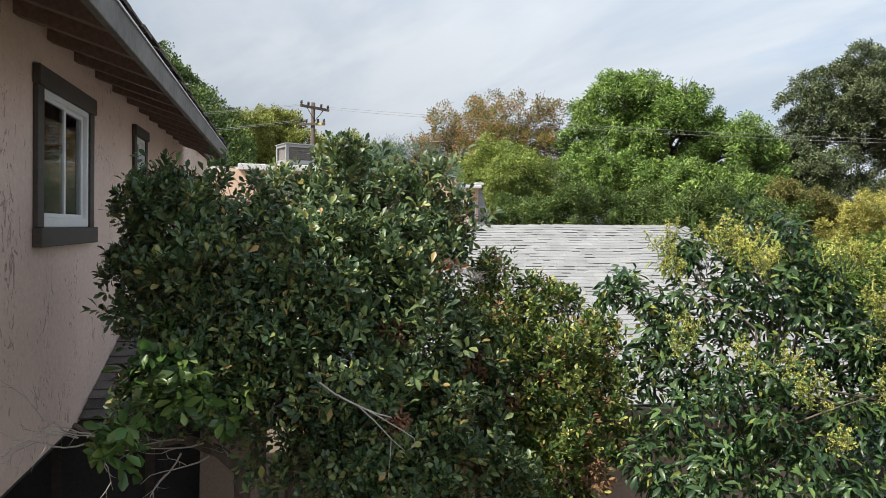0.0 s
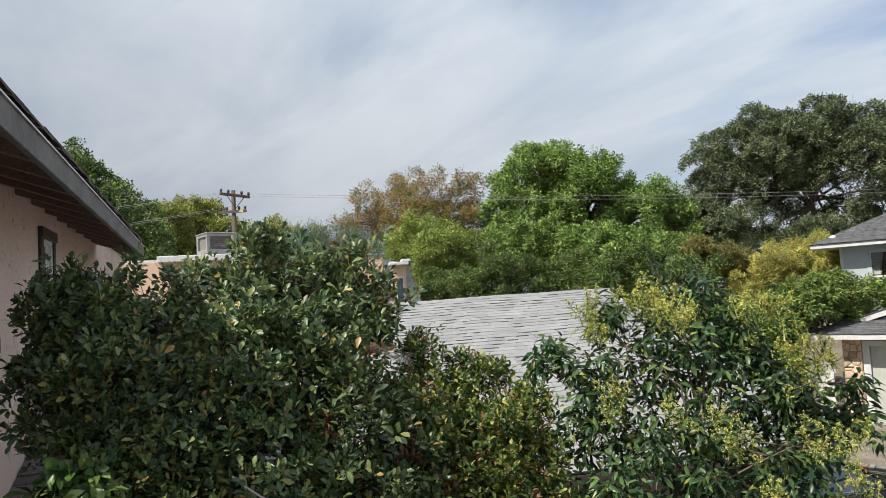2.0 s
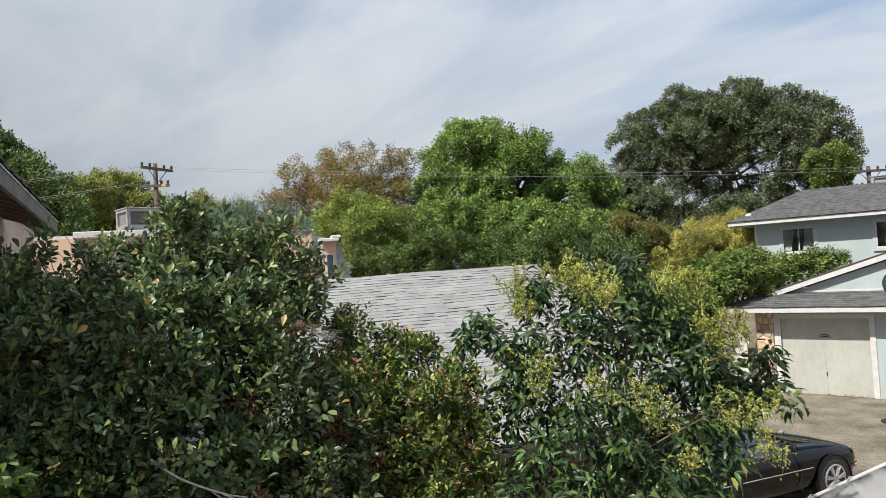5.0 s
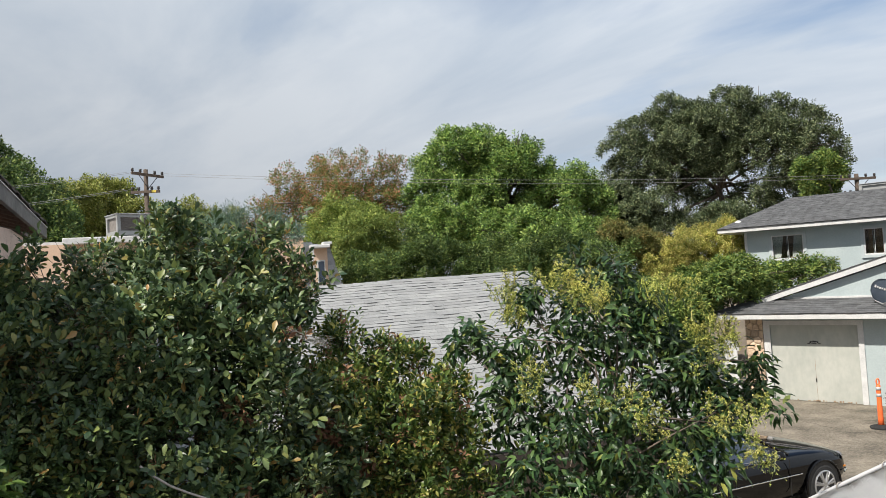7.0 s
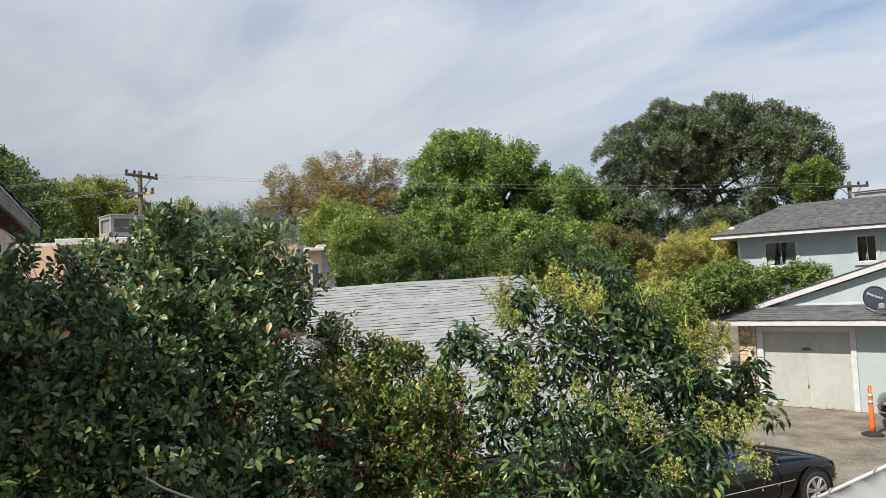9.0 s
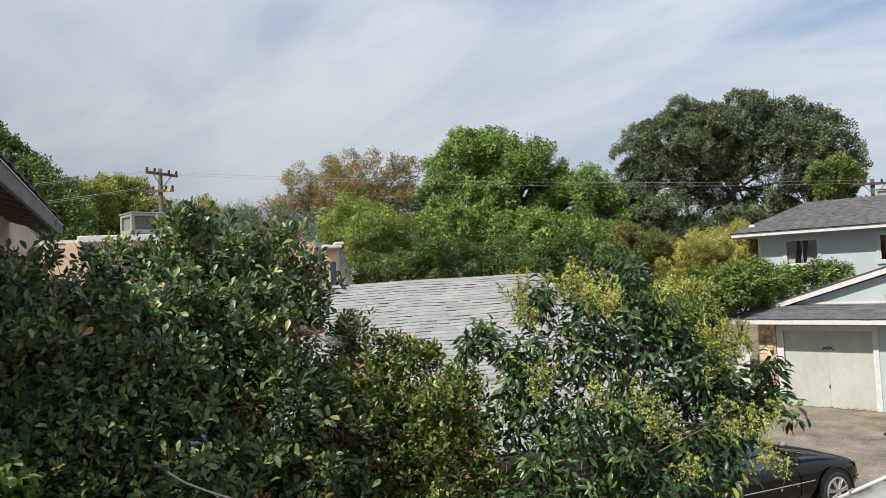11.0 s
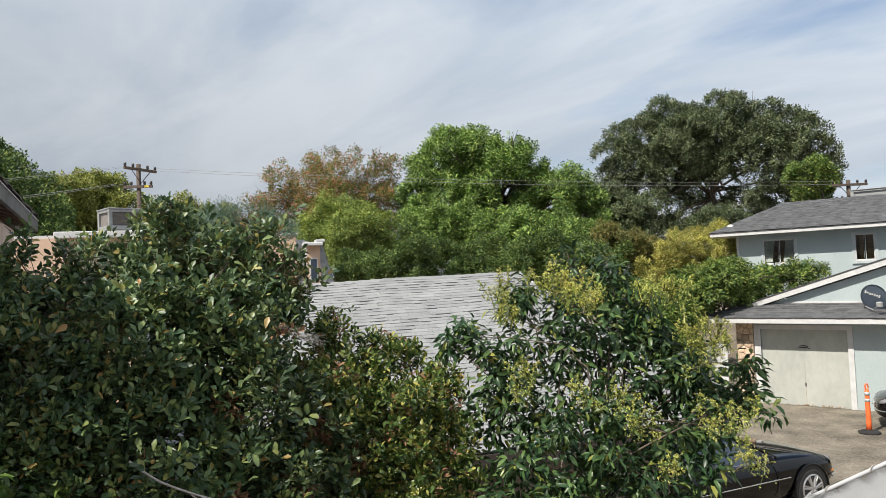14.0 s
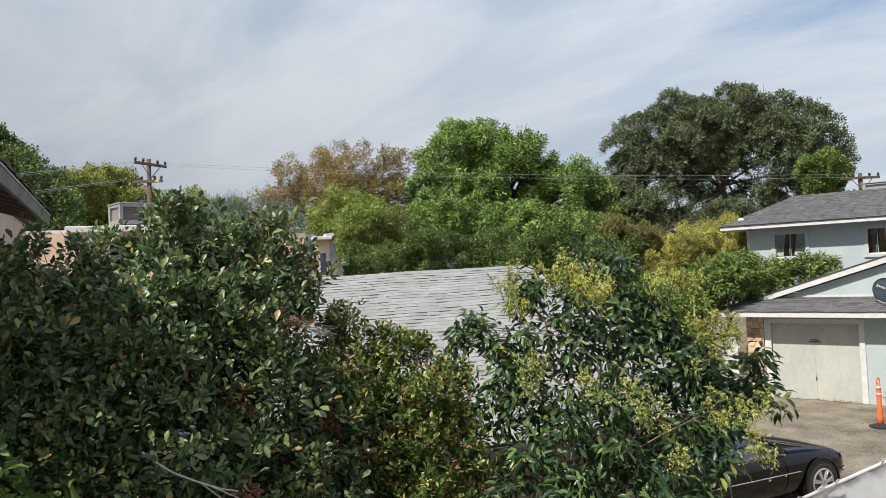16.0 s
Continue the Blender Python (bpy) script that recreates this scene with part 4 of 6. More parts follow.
gd = part("garage_door", box((0.06, 0.05, 0.02), (2.31, 0.10, 2.135)), DOOR_PAINT, gh, "faded grey-green tilt-up garage door")
part("door_seam", box((1.18, 0.047, 0.05), (1.186, 0.0495, 1.2)), RUST, gd)
part("door_latch", box((1.17, 0.035, 0.55), (1.20, 0.0495, 0.66), 0.004), BLACK_PLASTIC, gd)
part("door_latch", box((0.10, 0.035, 0.62), (0.135, 0.0495, 0.68), 0.004), BLACK_PLASTIC, gd)
rr = random.Random(9)
for k in range(22):
    x = rr.uniform(0.08, 2.2)
    part("peeling_spot", box((x, 0.046, 0.022), (x + rr.uniform(0.02, 0.09), 0.0495, 0.03 + rr.uniform(0.005, 0.05))), RUST, gd)
sg = part("oval_sign", tube([(1.19, 0.036, 1.66), (1.19, 0.048, 1.66)], [0.12, 0.12], 20), BLACK_PLASTIC, gd, "small black oval house sign")
sg.matrix_local = Matrix.Translation((1.19, 0, 1.66)) @ Matrix.Diagonal((1.0, 1, 0.36, 1)) @ Matrix.Translation((-1.19, 0, -1.66))
part("sign_plate", box((1.11, 0.030, 1.645), (1.27, 0.0355, 1.675)), PALE_MARK, sg)
for a, b in ((1.02, 1.09), (1.29, 1.36)):
    part("scroll", box((a, 0.04, 1.61), (b, 0.048, 1.63), 0.003), BLACK_PLASTIC, gd)
part("door_trim", box((-0.12, -0.035, 0.02), (0.06, -0.001, 2.14), 0.004), WHITE_WOOD, gh, "white garage door trim")
part("door_trim", box((2.31, -0.035, 0.02), (2.45, -0.001, 2.14), 0.004), WHITE_WOOD, gh, "white garage door trim")
part("door_trim", box((-0.12, -0.035, 2.142), (2.45, -0.001, 2.27), 0.004), WHITE_WOOD, gh, "white garage door trim")
part("conduit", tube([(3.35, -0.02, 2.4), (3.33, -0.02, 1.5), (3.38, -0.02, 1.1), (3.34, -0.02, 0.6)], 0.008, 5), BLACK_PLASTIC, gh)
# pent roof over the door
part("soffit", box((-1.44, -0.58, 2.355), (9.2, -0.002, 2.375)), WHITE_WOOD, gh)
part("fascia", box((-1.48, -0.63, 2.35), (9.3, -0.60, 2.50), 0.004), WHITE_WOOD, gh, "white fascia board")
part("side_fascia", box((-1.48, -0.598, 2.35), (-1.45, 4.2, 2.50), 0.004), WHITE_WOOD, gh)
part("pent_deck", slab([(-1.48, -0.63, 2.50), (9.3, -0.63, 2.50), (9.3, 0.55, 2.84), (-0.5, 0.55, 2.84)], 0.03), SHINGLE_GREY, gh)
part("pent_side", slab([(-1.48, -0.63, 2.50), (-0.5, 0.55, 2.84), (-0.5, 4.2, 2.84), (-1.48, 4.2, 2.50)], 0.03), SHINGLE_GREY, gh)
pl = math.hypot(1.18, 0.34)
tb = courses((-1.50, -0.66, 2.505), (1, 0, 0), (0, 1.18, 0.34), lambda v: 0.98 * v / pl, lambda v: 10.8, 8, pl / 8, (0.2, 0.36), 31, 0.012)
tagged(part("pent_shingles", shingle_sheet(tb), SHINGLE_GREY, gh), kind="stuff")
# gable behind the pent roof
GP = math.tan(radians(17.6))
part("gable_wall", prism([(-0.1, 2.6), (9.0, 2.6), (9.0, 3.2), (5.2, 2.78 + 5.2 * GP), (-0.1, 2.75)], 0.56, 0.70), SIDING, gh)
part("gable_board", box((0.6, 0.53, 2.845), (9.0, 0.555, 2.90), 0.003), WHITE_WOOD, gh)
L5 = 5.25
part("rake_board", prism([(-0.35, 2.70), (L5, 2.70 + (L5 + 0.35) * GP), (L5, 2.87 + (L5 + 0.35) * GP), (-0.35, 2.84)], 0.36, 0.40), WHITE_WOOD, gh, "white rake board")
part("rake_board", prism([(L5, 2.70 + (L5 + 0.35) * GP), (10.6, 2.75), (10.6, 2.92), (L5, 2.87 + (L5 + 0.35) * GP)], 0.36, 0.40), WHITE_WOOD, gh, "white rake board")
part("rake_soffit", prism([(-0.35, 2.71), (L5, 2.71 + (L5 + 0.35) * GP), (L5, 2.735 + (L5 + 0.35) * GP), (-0.35, 2.735)], 0.401, 0.559), WHITE_WOOD, gh)
part("garage_roof", slab([(-0.4, 0.34, 2.87), (L5, 0.34, 2.90 + (L5 + 0.35) * GP), (L5, 5.0, 2.90 + (L5 + 0.35) * GP), (-0.4, 5.0, 2.87)], 0.03), SHINGLE_GREY, gh)
part("garage_roof_far", slab([(L5, 0.34, 2.90 + (L5 + 0.35) * GP), (10.6, 0.34, 2.94), (10.6, 5.0, 2.94), (L5, 5.0, 2.90 + (L5 + 0.35) * GP)], 0.03), SHINGLE_GREY, gh)
# upper storey
lower = gh
gh = thing("house", "pale blue-grey upper storey house with hipped slate-grey roof", "house", m=pose(13.5, 18.49, 0, 0, 0, -47.6))
UP = 5.0
W1, W2 = (-0.64, 0.38, 4.00, 4.86), (2.18, 2.76, 3.99, 4.88)
part("upper_wall", wall_panel(-1.5, 11, 2.6, 5.06, [W1, W2], UP, UP + 0.15), SIDING, gh)
part("upper_side", box((-1.5, UP + 0.15, 0), (-1.35, 13, 5.06)), SIDING, gh)
part("lower_side", box((-1.5, UP, 0), (-0.4, UP + 0.15, 2.6)), SIDING, gh)
part("corner_board", box((-1.53, UP - 0.02, 2.6), (-1.44, UP - 0.001, 5.04), 0.003), WHITE_WOOD, gh)
for x in (0.75, 1.55, 3.3):
    part("batten", box((x, UP - 0.01, 2.9), (x + 0.02, UP - 0.001, 5.02)), SIDING, gh)
for wn in (W1, W2):
    sliding_window(gh, *wn, UP, PALE_TRIM, 0.09, 0.0, WHITE_WOOD, 0.5, slim=0.6)
    room_behind(gh, *wn, UP + 0.16, 0.9, ROOM_WARM)
for x0, x1, lean in ((-0.60, -0.26, 0.14), (0.08, 0.34, -0.12)):
    bm = bmesh.new()
    cols = 14
    for k in range(cols + 1):
        f = k / cols
        x = x0 + (x1 - x0) * f
        dy = 0.012 * math.sin(f * 30)
        bm.verts.new((x, UP + 0.085 + dy, 4.84)); bm.verts.new((x + lean * (1 - f if lean < 0 else -f) * 0.8, UP + 0.085 + dy, 4.08))
    bm.verts.ensure_lookup_table()
    for k in range(cols):
        bm.faces.new((bm.verts[2 * k], bm.verts[2 * k + 1], bm.verts[2 * k + 3], bm.verts[2 * k + 2]))
    c = part("curtain", bm, CURTAIN, gh, "tied-back net curtain", smooth=True)
part("window_ledge", box((-0.1, UP + 0.22, 4.05), (0.34, UP + 0.5, 4.12)), RED_CLOTH, gh, "red cloth on the window ledge")
part("cushion", tube([(0.14, UP + 0.34, 4.12), (0.14, UP + 0.34, 4.20), (0.14, UP + 0.34, 4.28)], [0.11, 0.13, 0.05], 10), WOOD_WARM, gh, smooth=True)
part("room_post", box((2.30, UP + 0.30, 3.9), (2.40, UP + 0.34, 4.9)), WOOD_WARM, gh)
part("room_shelf", box((2.52, UP + 0.30, 3.9), (2.74, UP + 0.36, 4.9)), WOOD_WARM, gh)
part("upper_soffit", box((-2.25, UP - 0.58, 5.065), (11.6, UP + 7.8, 5.085)), WHITE_WOOD, gh)
part("upper_fascia", box((-2.28, UP - 0.62, 5.06), (11.6, UP - 0.59, 5.20), 0.004), WHITE_WOOD, gh, "white fascia board")
part("upper_side_fascia", box((-2.28, UP - 0.588, 5.06), (-2.25, UP + 7.8, 5.20), 0.004), WHITE_WOOD, gh)
A, B_, C, D_ = (-2.30, UP - 0.64, 5.2), (11.6, UP - 0.64, 5.2), (11.6, UP + 3.5, 6.40), (-0.45, UP + 3.5, 6.40)
part("upper_roof", slab([A, B_, C, D_], 0.03), SHINGLE_GREY, gh)
part("hip", slab([A, D_, (-2.30, UP + 7.8, 5.2)], 0.03), SHINGLE_GREY, gh)
part("rear_roof", slab([D_, C, (11.6, UP + 7.8, 5.2), (-2.30, UP + 7.8, 5.2)], 0.03), SHINGLE_GREY, gh)
ul = math.hypot(4.14, 1.20)
nr = int(ul / 0.143)
tb = courses((-2.30, UP - 0.66, 5.205), (1, 0, 0), (0, 4.14, 1.20), lambda v: 1.85 * v / ul, lambda v: 14.2, nr, ul / nr, (0.2, 0.36), 33, 0.012)
tagged(part("upper_shingles", shingle_sheet(tb), SHINGLE_GREY, gh), kind="stuff")
part("flashing", tube([(-1.75, UP + 0.25, 5.43), (-1.75, UP + 0.25, 5.52)], [0.16, 0.05], 10), WHITE_WOOD, gh)
part("cooler_deck", box((4.0, UP + 3.2, 5.3), (9.5, UP + 6.5, 6.0)), SHINGLE_GREY, gh)
gh = lower
fen = thing("fence", "white board fence beside the garage", "fence", m=YARD)
for k in range(26):
    part("board", box((-0.70 - 0.15 * k - 0.142, -0.60 + 0.004 * (k % 2), 0.05), (-0.70 - 0.15 * k, -0.578 + 0.004 * (k % 2), 1.75 + 0.01 * (k % 3)), 0.003), WHITE_WOOD, fen)
for z in (0.35, 1.45):
    part("rail", box((-4.6, -0.57, z), (-0.66, -0.53, z + 0.09)), WHITE_WOOD, fen)
# stone pillar
pil = part("stone_pillar", box((-0.60, -0.05, 0.0), (-0.13, -0.002, 2.345)), MORTAR, gh, "tan flagstone facing")
rs = random.Random(12)
seeds = [(-0.60 + 0.47 * (k + 0.5 + rs.uniform(-0.42, 0.42) + 0.25 * (j % 2)) / 2.5, 2.34 * (j + 0.5 + rs.uniform(-0.45, 0.45)) / 13) for j in range(13) for k in range(3)]


def cell_of(a, others, rect):
    """The part of a rectangle nearer to seed a than to the others."""
    poly = [Vector(q) for q in rect]
    for b in others:
        n = Vector((b[0] - a[0], b[1] - a[1]))
        c = n.dot(Vector(((a[0] + b[0]) / 2, (a[1] + b[1]) / 2)))
        cut = []
        for p, q in zip(poly, poly[1:] + poly[:1]):
            u, v = n.dot(p) - c, n.dot(q) - c
            if u <= 0:
                cut.append(p)
            if u * v < 0:
                cut.append(p.lerp(q, u / (u - v)))
        poly = cut
        if len(poly) < 3:
            break
    return poly


for a in seeds:
    poly = cell_of(a, [b for b in seeds if b is not a], ((-0.61, 0.0), (-0.125, 0.0), (-0.125, 2.34), (-0.61, 2.34)))
    if len(poly) < 3:
        continue
    mid = sum(poly, Vector((0, 0))) / len(poly)
    bm = bmesh.new()
    deep_ = rs.uniform(0.025, 0.06)
    rings = []
    for f, y in ((0.93, -0.045), (0.92, -0.05 - deep_ * 0.6), (0.82, -0.05 - deep_), (0.4, -0.055 - deep_ * rs.uniform(0.95, 1.15))):
        rings.append([bm.verts.new((mid.x + (p.x - mid.x) * f, y + rs.uniform(-0.004, 0.004), mid.y + (p.y - mid.y) * f)) for p in poly])
    for r0, r1 in zip(rings, rings[1:]):
        for k in range(len(poly)):
            bm.faces.new((r0[k], r0[(k + 1) % len(poly)], r1[(k + 1) % len(poly)], r1[k]))
    bm.faces.new(rings[-1])
    bmesh.ops.recalc_face_normals(bm, faces=bm.faces)
    part("stone", bm, STONE, pil, smooth=False)
roof_cooler("grey sheet-metal cooler on the far roof", pose(24.1, 24.9, 6.30, 0, 0, -50), 1.5, 1.1, 0.60, louvred=False)

# satellite dish on the pent roof
dish = thing("satellite_dish", "dark grey satellite dish with pale marks on a mast", "dish", m=YARD @ pose(3.02, -0.05, 3.0, 0, 0, 0) @ Matrix.Scale(1.02, 4))
bm = bmesh.new()
rings = []
for i in range(7):
    r = 0.33 * i / 6
    rings.append([bm.verts.new((r * math.cos(k * math.tau / 28), 0.35 * r * r - 0.04, 1.12 * r * math.sin(k * math.tau / 28))) for k in range(28)] if i else [bm.verts.new((0, -0.04, 0))])
for k in range(28):
    bm.faces.new((rings[0][0], rings[1][k], rings[1][(k + 1) % 28]))
    for i in range(1, 6):
        bm.faces.new((rings[i][k], rings[i + 1][k], rings[i + 1][(k + 1) % 28], rings[i][(k + 1) % 28]))
bmesh.ops.solidify(bm, geom=bm.faces, thickness=0.012)
tilt = pose(0, 0, 0.0, 18, 0, -10)
refl = part("reflector", bm, DISH_GREY, dish, smooth=True)
refl.matrix_local = tilt
for k in range(7):
    b = part("mark", box((-0.2 + 0.055 * k, -0.052, -0.02 + (0.012 if k % 2 else 0)), (-0.165 + 0.055 * k, -0.047, 0.035 + (0.02 if k in (0, 6) else 0))), PALE_MARK, refl)
    b.matrix_local = pose(0, -0.003, 0.10, 0, 24, 0)
part("mast", tube([(-0.28, 0.10, -0.50), (-0.24, 0.12, -0.18), (-0.02, 0.10, -0.06)], 0.022, 8), BLACK_PLASTIC, dish)
part("foot", box((-0.40, 0.02, -0.53), (-0.18, 0.20, -0.49), 0.006), BLACK_PLASTIC, dish)
part("feed_arm", tube([(-0.24, 0.10, -0.22), (0.0, -0.22, -0.30), (0.18, -0.45, -0.16)], 0.016, 7), GALVANISED, dish)
part("feed_horn", box((0.12, -0.52, -0.22), (0.26, -0.40, -0.08), 0.02), GALVANISED, dish)


# ---- cars ----
def loft(stations, close=True):
    """Skin over cross-sections with equal numbers of points."""
    bm = bmesh.new()
    rows = [[bm.verts.new(p) for p in st] for st in stations]
    for a, b in zip(rows, rows[1:]):
        for i in range(len(a) - 1):
            bm.faces.new((a[i], b[i], b[i + 1], a[i + 1]))
    if close:
        bm.faces.new(rows[0]); bm.faces.new(rows[-1][::-1])
    bmesh.ops.recalc_face_normals(bm, faces=bm.faces)
    return bm


def sedan(label, m):
    """A four-door saloon, nose towards +x, standing on z = 0."""
    c = thing("car", label, "car", group="parked cars", m=m)
    prof = [(-2.36, .62, .46, .76), (-2.28, .78, .34, .88), (-1.95, .86, .24, .93), (-1.4, .895, .22, .93), (-.6, .905, .20, .91), (.2, .905, .20, .89), (.75, .90, .20, .875), (1.0, .895, .21, .87), (1.4, .885, .22, .85), (1.8, .86, .24, .80), (2.06, .80, .27, .73), (2.20, .68, .31, .65), (2.29, .46, .36, .58)]
    st = []
    for x, w, zb, zt in prof:
        half = [(w * .86, zb), (w * .97, zb + .10), (w, zb + (zt - zb) * .45), (w * .985, zb + (zt - zb) * .74), (w * .93, zt - .03), (w * .80, zt + .005), (w * .4, zt + .03)]
        st.append([(x, -y, z) for y, z in half] + [(x, 0, zt + .036)] + [(x, y, z) for y, z in half[::-1]])
    body = part("body", loft(st), CAR_PAINT, c, "gloss black bodywork", smooth=True)
    body.data.shade_smooth()
    sub = body.modifiers.new("round", "SUBSURF"); sub.levels = sub.render_levels = 1
    cab = [(-1.86, .66, .93, .95), (-1.35, .72, .91, 1.19), (-.95, .735, .905, 1.32), (-.50, .74, .895, 1.37), (-.15, .735, .885, 1.35), (.16, .72, .88, 1.22), (.74, .70, .87, .895)]
    st = []
    for x, w, zb, zt in cab:
        half = [(w + .09, zb - .03), (w + .02 - (zt - zb) * .12, zb + (zt - zb) * .55), (w - (zt - zb) * .36, zt - .03), (w * .5, zt)]
        st.append([(x, -y, z) for y, z in half] + [(x, 0, zt + .012)] + [(x, y, z) for y, z in half[::-1]])
    part("glasshouse", loft(st), CAR_GLASS, c, "tinted windows", smooth=True)
    st = []
    for x, w, zb, zt in cab[1:6]:
        half = [(w - (zt - zb) * .31, zt - .055), (w - (zt - zb) * .36, zt - .015), (w * .5, zt + .012)]
        st.append([(x, -y, z) for y, z in half] + [(x, 0, zt + .024)] + [(x, y, z) for y, z in half[::-1]])
    part("roof_panel", loft(st), CAR_PAINT, c, smooth=True)
    for s in (-1, 1):
        for pts in ([(.75, .80, .885), (.16, .66, 1.22), (-.15, .60, 1.335), (-.50, .58, 1.36), (-.95, .60, 1.31)], [(-.48, .80, .89), (-.50, .60, 1.34)], [(-.95, .60, 1.32), (-1.35, .64, 1.19), (-1.86, .74, .95)]):
            part("pillar", tube([(x, s * y, z) for x, y, z in pts], .028, 6), CAR_PAINT, c, smooth=True)
        part("belt_strip", tube([(x, s * y, z) for x, y, z in ((.60, .845, .885), (.2, .855, .892), (-.6, .855, .91), (-1.6, .80, .94))], .006, 5), CHROME, c, "chrome belt strip")
        part("side_moulding", box((-1.0, s * .905, .572), (.93, s * .917, .589), .003), CHROME, c, "chrome side moulding")
        part("door_gap", box((.66, s * .898, .27), (.666, s * .909, .84)), BLACK_PLASTIC, c)
        mir = part("mirror", tube([(.42, s * .84, .93), (.40, s * .92, .95), (.38, s * 1.02, .95), (.37, s * 1.06, .95)], [.03, .065, .07, .03], 10), CAR_PAINT, c, smooth=True)
        part("mirror_face", box((.315, s * .95, .915), (.325, s * 1.04, .985), .004), CHROME, mir)
        part("headlight", tube([(1.94, s * .70, .645), (2.08, s * .635, .635), (2.17, s * .56, .615)], [.075, .085, .06], 12), LAMP_LENS, c, smooth=True)
        part("side_marker", box((2.01, s * .735, .49), (2.08, s * .79, .515), .003), AMBER, c)
        part("bumper_strip", tube([(1.96, s * .845, .44), (2.12, s * .765, .44), (2.24, s * .60, .44), (2.31, s * .35, .44)], .014, 5), CHROME, c)
        for x in (1.40, -1.40):
            part("wheel_arch", tube([(x + .385 * math.cos(a), s * .90, .33 + .385 * math.sin(a)) for a in np.linspace(-.25, math.pi + .25, 15)], .022, 6), CAR_PAINT, c, smooth=True)
            part("arch_well", tube([(x, s * .70, .33), (x, s * .899, .33)], .375, 24), BLACK_PLASTIC, c)
            bm = bmesh.new()
            add_tube(bm, [(x, s * .72, .325), (x, s * .74, .325), (x, s * .89, .325), (x, s * .912, .325)], [.28, .325, .325, .285], 28)
            w = part("wheel", bm, RUBBER, c, "tyre", smooth=False)
            part("rim_dish", tube([(x, s * .902, .325), (x, s * .914, .325)], .225, 28), BLACK_PLASTIC, w)
            part("rim_ring", tube([(x + .222 * math.cos(a), s * .918, .325 + .222 * math.sin(a)) for a in np.linspace(0, math.tau, 25)], .014, 6), RIM_METAL, w)
            part("hub", tube([(x, s * .90, .325), (x, s * .93, .325)], .055, 14), RIM_METAL, w)
            for k in range(7):
                a = k * math.tau / 7 + .2
                for dlt in (-.11, .11):
                    part("spoke", tube([(x + .04 * math.cos(a), s * .924, .325 + .04 * math.sin(a)), (x + .215 * math.cos(a + dlt), s * .918, .325 + .215 * math.sin(a + dlt))], [.022, .016], 5), RIM_METAL, w)
    part("grille", box((2.24, -.28, .46), (2.305, .28, .58), .01), CHROME, c)
    part("windscreen_wiper", tube([(.76, -.55, .92), (.74, .1, .925)], .008, 5), BLACK_PLASTIC, c)
    part("bonnet_vent", box((.72, -.6, .88), (.84, .6, .915), .004), BLACK_PLASTIC, c)
    return c


car = sedan("black four-door saloon parked beside the tan bungalow", pose(6.77, 10.83, 0.02, 0, 0, 12.1))
copy_thing(car, pose(15.75, 13.45, 0.02, 0, 0, 140))["label"] = "black saloon parked by the blue-grey garage house"


# ---- delineator post ----
post = thing("delineator_post", "orange delineator post with grey bands on a black base", "traffic post", m=pose(13.15, 14.2, 0.02))
part("base", tube([(0, 0, 0), (0, 0, 0.035), (0, 0, 0.06), (0, 0, 0.09)], [0.24, 0.24, 0.20, 0.07], 8), RUBBER, post, "black rubber base")
part("shaft", tube([(0, 0, 0.06), (0, 0, 0.25), (0, 0, 0.8), (0, 0, 0.98), (0, 0, 1.0)], [0.066, 0.058, 0.050, 0.047, 0.03], 16), ORANGE, post, smooth=True)
part("grip", tube([(0.04 * math.cos(a), 0, 1.06 + 0.07 * math.sin(a)) for a in np.linspace(0, math.tau, 17)], 0.016, 7), ORANGE, post, smooth=True)
for z in (0.72, 0.87):
    part("band", tube([(0, 0, z), (0, 0, z + 0.075)], [0.0535, 0.052], 16), REFLECTIVE, post, "silver reflective band", smooth=True)

# ---- utility poles and wires ----
def utility_pole(label, m, h, yaw):
    p = thing("utility_pole", label, "pole", group="utility poles", m=m)
    part("shaft", tube([(0, 0, 0), (0, 0, h * 0.5), (0, 0, h)], [0.135, 0.115, 0.095], 12), POLE_WOOD, p, smooth=True)
    r = pose(0, 0, 0, 0, 0, yaw)
    for z, w, turn in ((h - 0.25, 0.86, 48), (h - 1.0, 0.62, -12)):
        arm = part("crossarm", box((-w, -0.16, z - 0.06), (w, -0.07, z + 0.06), 0.008), POLE_WOOD, p)
        arm.matrix_local = r @ pose(0, 0, 0, 0, 0, turn)
        for x in (-w + 0.06, -w * 0.45, w * 0.45, w - 0.06):
            i = part("insulator", tube([(x, -0.115, z + 0.06), (x, -0.115, z + 0.12), (x, -0.115, z + 0.17), (x, -0.115, z + 0.22)], [0.03, 0.065, 0.05, 0.06], 9), INSULATOR, arm, smooth=True)
        if z < h - 0.5:
            part("marker", box((w * 0.45, -0.165, z - 0.05), (w * 0.75, -0.161, z + 0.05)), YELLOW_PAINT, arm, "yellow marker plate")
    for s in (-1, 1):
        b = part("brace", tube([(0, -0.13, h - 0.85), (s * 0.5, -0.15, h - 0.3)], 0.018, 5), INSULATOR, p)
        b.matrix_local = r @ pose(0, 0, 0, 0, 0, 48)
    return p


utility_pole("weathered wooden utility pole with two crossarms", pose(-5.81, 33.52, 0), 9.6, 3)
utility_pole("wooden utility pole beyond the blue-grey roof", pose(27.5, 30.0, 0), 8.0, -62)


def wire_run(a, b, drop, r=0.007):
    pts = [Vector(a).lerp(Vector(b), t) - Vector((0, 0, drop * 4 * t * (1 - t))) for t in np.linspace(0, 1, 25)]
    w = part("power_line", tube(pts, r, 5), WIRE)
    return tagged(w, "thin pale grey overhead power line between the poles", "cable", "power lines")


